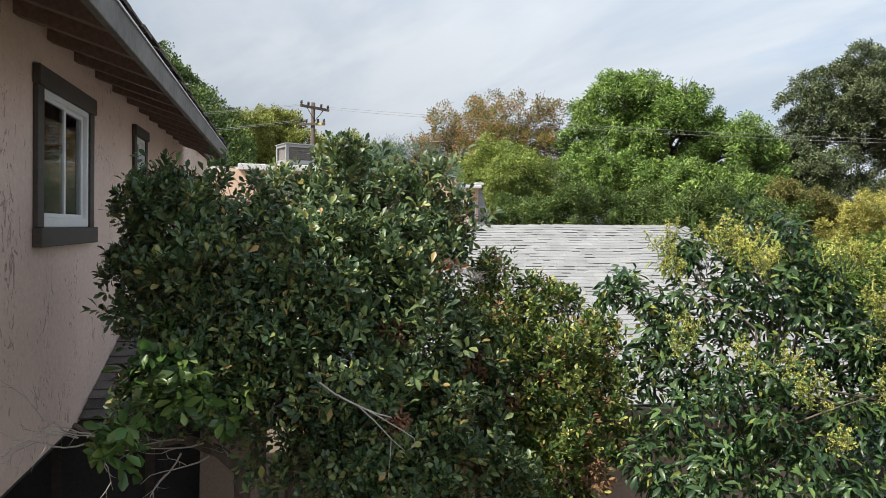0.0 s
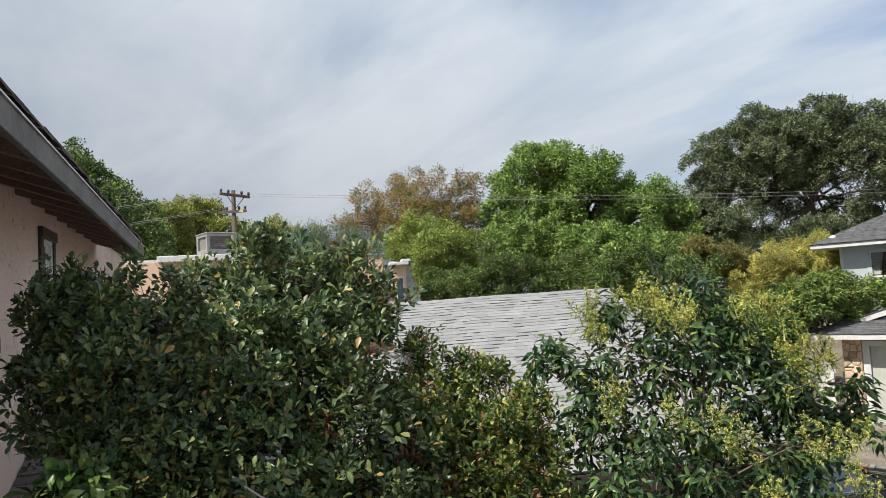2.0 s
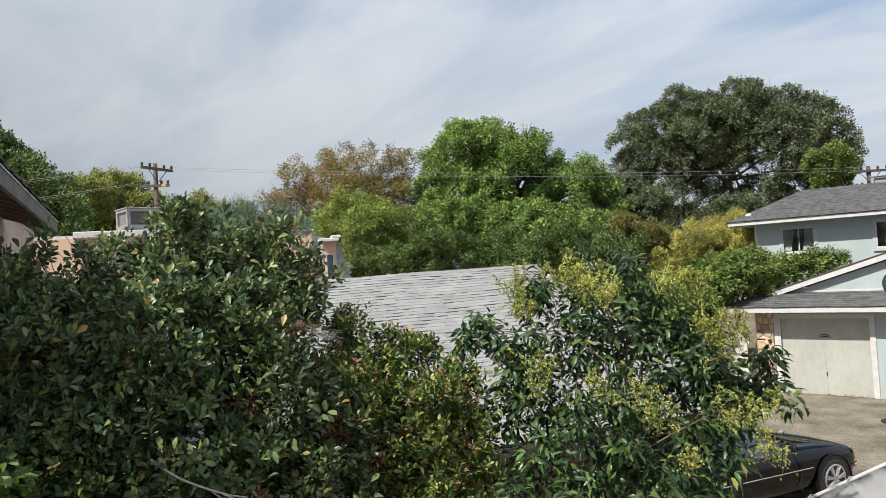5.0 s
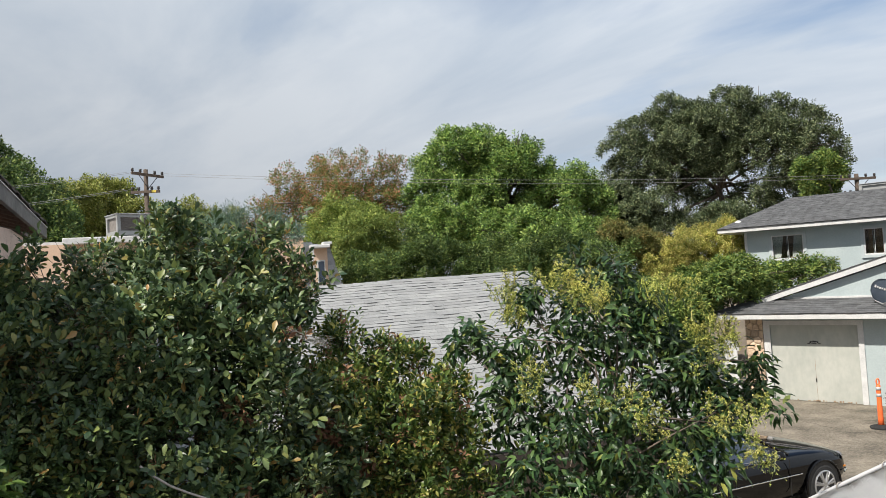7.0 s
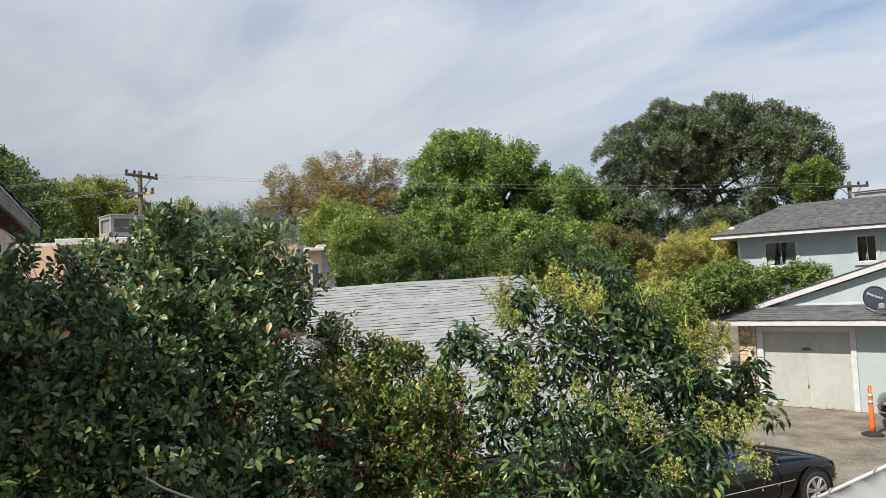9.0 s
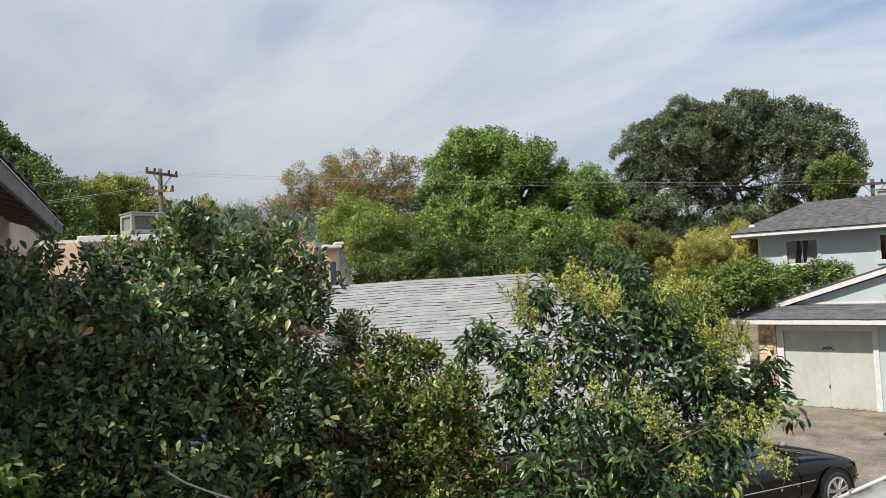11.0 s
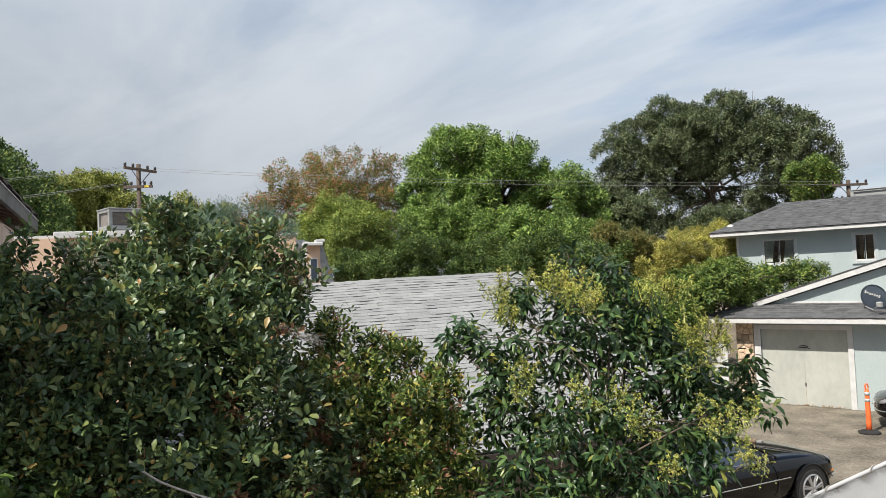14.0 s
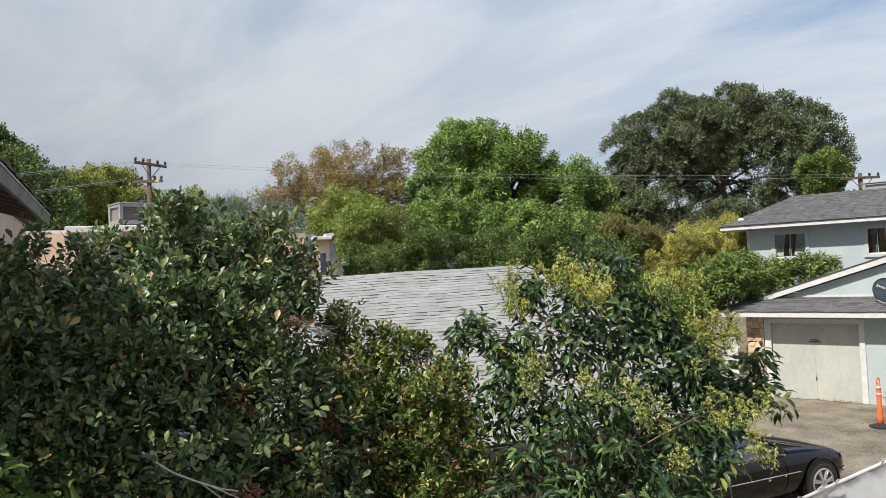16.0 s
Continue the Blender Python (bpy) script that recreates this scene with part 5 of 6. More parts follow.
wire_run((-5.18, 34.25, 9.52), (27.5, 30.0, 7.95), 0.27)
wire_run((-5.50, 33.95, 9.40), (27.2, 30.0, 7.80), 0.31)
for dx, z, zb in ((-0.75, 9.5, 10.2), (-0.3, 9.5, 9.9), (-0.9, 8.75, 8.8), (-0.5, 8.75, 8.5)):
    wire_run((-5.81 + dx, 33.5, z), (-40, 36, zb), 1.1)

# ---- plants far off ----
def dome(centre, radii, n, r, seed, under=1.0):
    """Sprays of a domed crown: balls of about r spread over its skin, some inside; below the middle it goes straight down."""
    rnd = random.Random(seed)
    out = []
    for i in range(n):
        h = 1 - 1.9 * (i + 0.5) / n
        a = i * 2.39996 + rnd.uniform(-0.35, 0.35)
        w = math.sqrt(max(0.0, 1 - abs(h) ** 2.6)) if h > 0 else 1.0 - 0.1 * h * h
        e = rnd.uniform(0.72, 1.06) if i % 5 else rnd.uniform(0.3, 0.6)
        out.append((centre[0] + math.cos(a) * w * e * radii[0], centre[1] + math.sin(a) * w * e * radii[1], centre[2] + h * (e if h > 0 else under) * radii[2], r * rnd.uniform(0.65, 1.3)))
    return out


TREE_DARK = [(-13.58, 36.10, 8.87, 2.93), (-12.63, 37.46, 9.84, 1.64), (-12.48, 38.52, 10.56, 1.26), (-11.98, 39.69, 9.02, 1.28), (-10.86, 37.52, 7.65, 1.35), (-14.47, 37.30, 10.90, 2.21), (-13.14, 38.81, 7.55, 2.26), (-15.11, 35.48, 9.57, 2.39)]
TREE_DARK = [(x, y, z - 0.6, r) for x, y, z, r in TREE_DARK]
TREE_LIME = [(-12.10, 46.68, 9.70, 1.50), (-10.86, 48.21, 10.21, 1.43), (-10.31, 49.56, 10.55, 1.22), (-13.66, 49.98, 8.85, 1.79), (-9.18, 47.95, 9.26, 1.18), (-11.66, 48.64, 8.32, 2.08), (-13.76, 49.33, 10.59, 0.88)]
TREE_SMALL = [(-8.03, 52.43, 9.51, 0.92), (-6.55, 53.97, 9.64, 1.05), (-7.52, 55.18, 8.75, 1.54), (-8.87, 56.31, 8.46, 1.58), (-5.16, 53.46, 9.15, 0.92), (-3.52, 54.92, 8.82, 1.14)]
TREE_RUSSET = [(-1.32, 44.36, 9.21, 1.04), (0.55, 45.48, 10.19, 1.42), (0.15, 46.58, 8.54, 1.77), (2.78, 47.61, 11.19, 1.65), (4.36, 44.72, 10.73, 1.55), (6.62, 45.56, 11.19, 1.34), (5.59, 46.81, 9.17, 1.95), (3.18, 44.27, 8.24, 2.15), (6.82, 44.97, 9.30, 1.13), (1.17, 46.57, 7.79, 1.93), (7.81, 47.05, 7.65, 1.19)]
TREE_BAY = [(2.60, 36.58, 6.64, 1.56), (3.84, 37.39, 6.96, 1.59), (4.47, 38.23, 5.80, 1.63), (2.16, 39.34, 5.94, 1.34), (5.17, 36.77, 5.41, 1.25)]
TREE_ASH = dome((12.72, 44.26, 9.68), (4.1, 3.6, 3.35), 64, 0.90, 61, 1.5) + dome((17.54, 42.04, 8.56), (2.3, 2.2, 2.0), 24, 0.80, 62, 1.6)
TREE_ASH = [(x, y, z + 0.2, r) for x, y, z, r in TREE_ASH] + [(11.30, 43.50, 12.55, 0.68), (13.32, 44.00, 13.11, 0.77), (14.88, 43.50, 12.70, 0.68), (8.67, 43.00, 11.39, 0.59), (8.81, 42.50, 8.66, 0.85)]
TREE_YOUNG = [(12.32, 33.52, 6.40, 0.99), (13.40, 34.07, 6.13, 0.88), (11.78, 35.59, 5.41, 1.04), (14.77, 35.43, 7.09, 0.66), (14.75, 33.02, 6.01, 0.75), (9.15, 38.98, 7.27, 1.10), (10.97, 38.51, 7.04, 1.10), (7.64, 40.32, 7.37, 1.00), (12.62, 38.01, 7.01, 1.00)]
TREE_OAK_A = [(24.97, 49.01, 14.07, 1.75), (27.09, 49.44, 15.01, 1.99), (29.58, 49.59, 15.92, 1.84), (32.04, 49.67, 15.95, 1.67), (32.09, 45.51, 15.58, 1.96), (34.67, 45.31, 15.14, 1.81), (36.93, 45.27, 14.52, 1.85), (35.49, 42.02, 12.22, 1.63), (26.22, 49.90, 12.09, 2.38), (29.44, 49.67, 12.89, 2.85), (32.95, 49.07, 13.63, 2.71), (33.43, 44.54, 11.93, 2.75), (36.19, 44.11, 10.62, 2.02)]
TREE_OAK_B = [(26.67, 51.98, 9.54, 1.57), (27.22, 47.80, 9.24, 1.63), (33.27, 45.51, 9.25, 1.99), (35.69, 45.39, 8.78, 2.03), (32.33, 49.48, 7.38, 1.67), (27.11, 48.64, 7.24, 1.96), (33.71, 46.03, 6.84, 2.42), (30.76, 49.67, 11.14, 1.44), (29.42, 46.48, 13.54, 2.33), (33.00, 45.71, 13.37, 2.38), (31.00, 48.71, 9.28, 1.63), (33.65, 48.60, 7.06, 1.88), (28.48, 47.85, 7.14, 1.77), (35.44, 44.72, 12.76, 2.02)]
TREE_OAK = TREE_OAK_A + TREE_OAK_B
TREE_BETWEEN = [(23.28, 45.50, 7.90, 1.30), (22.83, 46.50, 9.25, 1.20), (23.61, 45.00, 6.46, 1.20)]
TREE_OAK = [(x, y, z - 0.35, r) for x, y, z, r in TREE_OAK]
TREE_LEMON = [(29.60, 35.65, 9.02, 0.90), (31.00, 35.96, 9.21, 0.92), (32.19, 36.46, 9.11, 0.67), (32.23, 37.94, 8.46, 1.03)]
SHRUB_GREY = [(17.97, 27.48, 5.86, 0.68), (18.99, 27.78, 5.99, 0.65), (20.01, 28.06, 5.86, 0.48)]
HEDGE = [(4.82, 26.60, 4.97, 0.75), (6.00, 27.05, 4.95, 0.73), (7.21, 27.45, 4.59, 0.69), (8.27, 27.85, 4.91, 0.77), (9.00, 25.85, 4.68, 0.66), (10.24, 26.12, 4.76, 0.77), (11.48, 26.33, 4.50, 0.79), (3.97, 26.74, 4.59, 0.65), (12.01, 24.98, 4.22, 0.77), (3.07, 28.21, 4.67, 0.59)]
SHRUB_BROWN = [(12.51, 26.13, 5.45, 0.52), (13.29, 26.55, 5.12, 0.57), (14.20, 26.89, 4.99, 0.63), (14.91, 27.33, 4.41, 0.75)]
SHRUB_GOLD = [(14.88, 24.86, 4.75, 0.72), (15.87, 25.10, 4.84, 0.74), (16.97, 25.25, 5.10, 0.63), (15.29, 27.12, 4.27, 0.64), (15.47, 24.92, 4.08, 0.85), (16.91, 24.85, 4.46, 0.69), (15.47, 26.60, 3.67, 0.84), (13.85, 25.45, 3.73, 0.70), (16.16, 24.91, 3.62, 0.82)]
SHRUB_GREEN = [(11.93, 19.73, 3.30, 0.61), (12.65, 19.51, 3.53, 0.68), (13.40, 19.25, 3.66, 0.52), (11.60, 19.60, 2.70, 0.62), (11.31, 19.52, 2.91, 0.65), (14.30, 19.96, 3.19, 0.51), (14.75, 19.9, 3.40, 0.40), (15.13, 19.97, 3.52, 0.45), (15.50, 19.85, 3.55, 0.40), (15.90, 19.75, 3.64, 0.40), (16.35, 19.59, 3.75, 0.34), (16.75, 19.45, 3.80, 0.22), (11.20, 19.40, 1.95, 0.66), (10.89, 20.09, 3.01, 0.66), (10.81, 19.68, 2.18, 0.74)]
CEDAR = [(-1.12, 12.51, 4.99, 0.32), (-0.78, 12.85, 5.10, 0.31), (-0.32, 13.18, 5.09, 0.30), (-0.03, 13.50, 5.06, 0.21), (0.26, 12.72, 4.92, 0.12), (-0.52, 13.02, 4.76, 0.33)]
BIG_SHRUB_A = [(-1.54, 4.34, 3.93, 0.32), (-1.74, 4.47, 4.10, 0.20), (-1.05, 4.58, 3.94, 0.24), (-1.44, 4.68, 4.23, 0.10), (-1.20, 4.75, 4.24, 0.11), (-0.67, 4.65, 4.03, 0.32), (-0.31, 4.69, 4.04, 0.31), (-0.12, 4.75, 4.36, 0.13), (0.01, 4.70, 4.28, 0.14), (0.10, 4.65, 4.13, 0.15), (0.15, 4.60, 3.97, 0.15), (-0.59, 4.70, 4.39, 0.16), (-0.07, 4.70, 3.92, 0.28), (-0.27, 4.29, 3.69, 0.36), (-0.73, 4.03, 3.63, 0.37), (-1.23, 4.02, 3.56, 0.37)]
BIG_SHRUB_B = [(-1.65, 4.19, 3.70, 0.23), (-1.70, 4.17, 3.41, 0.15), (-1.00, 3.77, 3.23, 0.32), (-0.50, 3.77, 3.18, 0.33), (-0.10, 4.20, 3.23, 0.33), (-1.24, 3.59, 3.23, 0.22), (-0.42, 3.68, 2.82, 0.30), (-0.02, 4.00, 2.82, 0.31), (0.23, 4.29, 2.98, 0.25), (-1.42, 3.42, 3.15, 0.11), (0.27, 3.99, 2.61, 0.25), (-0.65, 3.64, 2.71, 0.19), (-0.19, 3.79, 2.51, 0.31), (-1.29, 3.57, 3.12, 0.17), (-1.07, 3.65, 3.08, 0.20), (-0.87, 3.60, 2.91, 0.16), (-1.39, 3.21, 3.01, 0.07)]
BIG_SHRUB = BIG_SHRUB_A + BIG_SHRUB_B
GOLD_SHRUB = [(0.27, 4.49, 3.40, 0.18), (0.28, 4.39, 3.21, 0.19), (0.38, 4.78, 3.68, 0.13), (0.42, 4.88, 3.59, 0.16), (0.72, 4.84, 3.44, 0.18), (0.89, 4.92, 3.48, 0.10), (0.49, 4.77, 3.37, 0.23), (1.06, 4.78, 3.23, 0.17), (0.78, 4.63, 3.10, 0.28), (1.01, 4.69, 2.94, 0.21), (0.58, 4.56, 3.04, 0.25), (0.77, 4.53, 2.68, 0.31), (1.00, 4.59, 2.64, 0.24), (0.48, 4.47, 2.70, 0.21), (0.69, 4.45, 2.39, 0.32)]
PRIVET_A = [(2.45, 4.10, 2.50, 0.25), (2.68, 4.2, 2.72, 0.18), (2.02, 4.75, 4.13, 0.07), (2.28, 4.68, 4.06, 0.06), (1.29, 4.83, 3.61, 0.13), (1.18, 4.86, 3.53, 0.10), (1.73, 4.80, 3.88, 0.11), (1.63, 4.83, 3.73, 0.13), (2.06, 4.77, 4.02, 0.10), (1.97, 4.81, 3.81, 0.21), (2.25, 4.69, 3.86, 0.21), (2.46, 4.58, 3.76, 0.19), (1.54, 4.76, 3.39, 0.25), (1.94, 4.72, 3.48, 0.28), (2.27, 4.56, 3.50, 0.28), (2.57, 4.52, 3.51, 0.21)]
PRIVET_B = [(1.42, 4.69, 3.10, 0.28), (1.78, 4.56, 3.09, 0.28), (2.14, 4.41, 3.10, 0.31), (2.48, 4.34, 3.19, 0.28), (2.71, 4.32, 3.26, 0.19), (1.53, 4.44, 2.79, 0.27), (1.92, 4.29, 2.77, 0.33), (2.29, 4.21, 2.80, 0.30), (2.59, 4.16, 2.96, 0.22), (1.62, 4.20, 2.53, 0.28), (1.98, 4.04, 2.55, 0.28), (1.32, 4.30, 2.52, 0.18), (2.78, 4.15, 3.09, 0.15), (2.94, 4.12, 3.35, 0.11), (2.97, 3.97, 3.07, 0.06), (2.91, 4.14, 3.21, 0.12), (2.78, 4.11, 3.11, 0.12)]
PRIVET = PRIVET_A + PRIVET_B
BLOSSOM_A = [(1.72, 4.35, 3.91, 0.10), (1.86, 4.30, 3.87, 0.11), (1.93, 4.20, 3.81, 0.08), (2.37, 4.20, 3.80, 0.08), (2.49, 4.20, 3.85, 0.07), (2.54, 4.00, 3.57, 0.10), (2.62, 3.95, 3.52, 0.11), (2.55, 3.95, 3.42, 0.10), (1.41, 4.00, 3.39, 0.07), (1.42, 4.00, 3.31, 0.05), (1.71, 3.95, 3.26, 0.07)]
BLOSSOM_B = [(2.01, 3.80, 3.12, 0.09), (2.05, 3.80, 3.05, 0.07), (2.38, 3.75, 3.12, 0.09), (2.50, 3.75, 3.06, 0.10), (2.67, 3.75, 3.09, 0.09), (2.56, 3.70, 2.90, 0.07), (2.68, 3.70, 2.84, 0.08), (2.09, 3.65, 2.86, 0.07), (1.90, 3.85, 3.22, 0.06), (1.39, 4.40, 3.86, 0.07), (1.42, 4.40, 3.72, 0.05)]
BLOSSOM = BLOSSOM_A + BLOSSOM_B


# breaks between the oak's lower limbs that run right through the crown
OAK_BREAKS = [(32.65, 10.54, 0.42), (29.87, 9.83, 0.26), (32.17, 9.36, 0.36), (30.83, 8.42, 0.44), (33.75, 8.22, 0.22), (26.04, 10.66, 0.30)]
OAK_GAPS = [(x + 0.60 * k, 47.5 + 0.9 * k, z + 0.10 * k, r * 0.7) for x, z, r in OAK_BREAKS for k in (-5, -4, -3, -2, -1, 0, 1, 2, 3, 4, 5)]
plant("tree", "tall green broadleaf tree behind the stucco house", "tree", (-13.5, 38, 0), TREE_DARK, LEAF_DEEP, 1, 10000, 8, 0.40, 0.17, 0.55, trunk=0.35, spray=dict(count=190, c=0.80, flat=0.5, fill=0.08, gap=1.25, inset=0.3))
plant("tree", "yellow-green broadleaf tree behind the flat roof", "tree", (-11, 49, 0), TREE_LIME, LEAF_LIME, 2, 5600, 8, 0.45, 0.19, 0.5, trunk=0.3, spray=dict(count=110, c=0.66, flat=0.8, fill=0.08, gap=1.25))
plant("tree", "low yellow-green trees in the distance", "tree", (-6.5, 55, 0), TREE_SMALL, LEAF_LIME, 3, 3000, 8, 0.45, 0.19, 0.5, trunk=0.25, spray=dict(count=130, c=0.55, flat=1.0, fill=0.1))
plant("tree", "half-bare tree with russet and olive autumn leaves", "tree", (3.5, 46, 0), TREE_RUSSET, LEAF_RUSSET, 4, 6400, 7, 0.45, 0.16, 0.5, trunk=0.24, bark=PALE_BARK, rough=0.3, shell=0.75, deep=0.35, spray=dict(count=200, c=0.55, flat=0.8, fill=0.03, gap=1.3))
plant("tree", "dense green bay tree below the russet tree", "tree", (2.5, 38, 0), TREE_BAY, LEAF_BAY, 5, 6200, 9, 0.46, 0.18, 0.30, shell=0.4, rough=0.35, trunk=0.2, hang=0.6, spray=dict(count=140, c=0.52, flat=0.6, fill=0.08, drop=0.6, gap=1.25))
plant("tree", "large bright green ash tree with drooping leaf sprays", "tree", (14, 44, 0), TREE_ASH, LEAF_ASH, 6, 15500, 9, 0.60, 0.215, 0.38, trunk=0.26, hang=0.35, lift=0.55, rough=0.34, squash=0.85, shell=0.34, deep=0.66, spray=dict(count=290, c=0.52, flat=0.45, fill=0.10, gap=1.40, drop=0.5, inset=0.1, core=0.62))
plant("tree", "young bright green tree under the ash", "tree", (13, 35, 0), TREE_YOUNG, LEAF_ASH, 7, 5600, 9, 0.42, 0.19, 0.36, trunk=0.07, hang=0.4, squash=0.8, spray=dict(count=110, c=0.48, flat=0.4, fill=0.04, gap=1.45, drop=0.55, inset=0.3, core=0.4))
plant("tree", "massive grey-green oak with gaps of sky between its limbs", "tree", (32, 46.5, 0), TREE_OAK, LEAF_OAK, 8, 21500, 9, 0.46, 0.19, 0.48, trunk=0.24, gaps=OAK_GAPS, rough=0.42, shell=0.32, deep=0.74, squash=0.8, lift=0.6, spray=dict(count=330, c=0.92, flat=0.5, fill=0.05, gap=1.2, drop=0.3, core=0.66, inset=0.80))
plant("tree", "dark green tree between the ash and the oak", "tree", (23.2, 46, 0), TREE_BETWEEN, LEAF_OAK, 18, 3600, 9, 0.46, 0.19, 0.48, trunk=0.12, spray=dict(count=60, c=0.7, flat=0.5, fill=0.1, gap=1.2, inset=0.3))
plant("tree", "small yellow-green tree beside the oak", "tree", (33, 36, 0), TREE_LEMON, LEAF_OLIVE, 9, 2300, 9, 0.42, 0.18, 0.5, trunk=0.12, spray=dict(count=80, c=0.42, flat=0.7, fill=0.10))
plant("shrub", "grey-green feathery shrub below the oak", "shrub", (21, 27, 0), SHRUB_GREY, LEAF_OAK, 10, 2600, 9, 0.3, 0.12, 0.3, trunk=0.06, lift=1.0)
HEDGE = HEDGE + [(x + 0.2, y - 0.1, z - 0.85, r * 0.95) for x, y, z, r in HEDGE]
plant("hedge", "dark green mixed hedge behind the pale roof", "hedge", (7, 27, 0), HEDGE, LEAF_DEEP, 11, 9500, 9, 0.34, 0.125, 0.34, shell=0.5, rough=0.4, trunk=0.05, limbed=False, top=(0, 0, 1.2), lift=0.8, hang=0.3, spray=dict(count=190, c=0.38, flat=0.7, fill=0.05, gap=1.45, drop=0.5, inset=0.35, core=0.4))
plant("shrub", "olive-brown fading shrub behind the hedge", "shrub", (13, 27, 0), SHRUB_BROWN, LEAF_BROWN, 12, 3400, 9, 0.26, 0.10, 0.45, trunk=0.06, limbed=False, spray=dict(count=90, c=0.30, flat=0.9, fill=0.1))
plant("shrub", "golden yellow-flowered shrub beside the blue-grey house", "shrub", (14.5, 23, 0), SHRUB_GOLD, LEAF_GOLDEN, 13, 7000, 9, 0.18, 0.075, 0.5, trunk=0.06, limbed=False, lift=0.9, spray=dict(count=170, c=0.27, flat=0.8, fill=0.08, gap=1.2))
plant("tree", "green compound-leaved tree in front of the blue-grey house", "tree", (11.8, 19.4, 0), SHRUB_GREEN, LEAF_OLIVE, 14, 6800, 10, 0.27, 0.125, 0.32, shell=0.5, squash=0.8, trunk=0.045, hang=0.45, spray=dict(count=170, c=0.28, flat=0.45, fill=0.08, drop=0.7, gap=1.25, inset=0.3))
CEDAR = CEDAR + [(-2.45, 12.8, 4.25, 0.50), (-1.95, 12.9, 4.35, 0.45), (-2.90, 13.2, 4.10, 0.55), (-1.50, 13.0, 4.40, 0.45), (-2.2, 12.8, 3.5, 0.60), (-1.0, 12.9, 4.3, 0.5)]
plant("conifer", "feathery blue-green conifer behind the big shrub", "conifer", (-0.8, 13, 0), CEDAR, LEAF_CEDAR, 15, 5200, 14, 0.26, 0.085, 0.10, trunk=0.06, loose=0.7, lift=0.9, open_angle=0.5, shell=0.7, lumpy=(10, 0.5))

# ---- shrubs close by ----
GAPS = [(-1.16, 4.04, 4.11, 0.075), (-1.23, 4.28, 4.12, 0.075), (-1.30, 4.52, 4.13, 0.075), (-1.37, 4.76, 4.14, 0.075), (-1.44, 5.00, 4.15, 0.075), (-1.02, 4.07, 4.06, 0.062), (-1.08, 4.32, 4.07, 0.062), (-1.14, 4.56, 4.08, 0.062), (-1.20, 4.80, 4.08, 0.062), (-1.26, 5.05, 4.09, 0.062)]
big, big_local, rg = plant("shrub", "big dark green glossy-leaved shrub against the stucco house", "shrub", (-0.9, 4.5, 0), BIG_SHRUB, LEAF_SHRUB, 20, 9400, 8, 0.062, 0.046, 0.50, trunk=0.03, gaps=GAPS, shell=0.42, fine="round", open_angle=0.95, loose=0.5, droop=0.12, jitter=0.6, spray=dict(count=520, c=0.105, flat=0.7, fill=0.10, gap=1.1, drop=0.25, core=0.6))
p, d = crown_points(rg, clumps(rg, big_local, 9, 0.42), 1100, shell=0.7)
part("seed_stalk", tufts(rg, p, d, 9, 0.06, 0.035, 0.10, lift=0.9), DEAD_LEAF, big, "dry brown seed stalks")
p, d = crown_points(rg, big_local, 330, shell=0.05, deep=0.95)
part("sprig", tufts(rg, p + d * 0.02, d, 10, 0.13, 0.055, 0.50, lift=0.7, open_angle=0.8, fine="round", jitter=0.5), LEAF_SHRUB, big)["kind"] = "stuff"
SPRAY = [(-1.41, 3.15, 2.92, 0.08), (-1.39, 3.21, 3.02, 0.09), (-1.33, 3.36, 3.15, 0.12), (-1.17, 3.42, 3.16, 0.13), (-1.01, 3.53, 3.12, 0.14), (-1.28, 3.48, 3.28, 0.13)]
SPRAY = [(x + 0.9, y - 4.5, z, r) for x, y, z, r in SPRAY]
p, d = crown_points(rg, SPRAY, 80, shell=0.7, deep=0.2)
part("low_spray", tufts(rg, p, d, 7, 0.10, 0.080, 0.52, lift=0.2, fine="round", hang=0.25), LEAF_SPRAY, big, "larger low leaves, skylight put into their green")["kind"] = "stuff"
DRY = [(0.10, 3.90, 2.92, 0.12), (0.15, 3.85, 2.67, 0.14), (0.22, 4.14, 3.18, 0.09), (-0.19, 3.61, 2.97, 0.06), (0.98, 4.24, 2.50, 0.10), (0.45, 4.33, 2.93, 0.09), (-0.25, 3.94, 3.37, 0.07)]
for x, y, z, r in DRY:
    p, d = crown_points(rg, [(x + 0.9, y - 4.5, z, r)], 34, shell=0.95, deep=0.0)
    part("dry_patch", tufts(rg, p, d, 7, 0.05, 0.042, 0.42, lift=0.1, fine=True, hang=0.3), DEAD_LEAF, big, "dry brown leaf patch")["kind"] = "stuff"
gold, gold_local, rg = plant("shrub", "yellowing glossy-leaved shrub in the sun", "shrub", (0.85, 4.75, 0), GOLD_SHRUB, LEAF_GOLD, 21, 3300, 8, 0.058, 0.042, 0.48, trunk=0.04, shell=0.5, fine="round", open_angle=0.8, lift=0.9, jitter=0.45, spray=dict(count=240, c=0.085, flat=1.0, fill=0.10, gap=1.1, core=0.6))
p, d = crown_points(rg, gold_local, 300, shell=0.7)
part("dry_leaves", tufts(rg, p, d, 7, 0.05, 0.04, 0.4), DEAD_LEAF, gold, "dry brown leaves")
p, d = crown_points(rg, gold_local, 170, shell=0.05, deep=0.95)
part("sprig", tufts(rg, p + d * 0.03, d, 10, 0.14, 0.043, 0.48, lift=1.0, open_angle=0.7, fine=True), LEAF_GOLD, gold)["kind"] = "stuff"
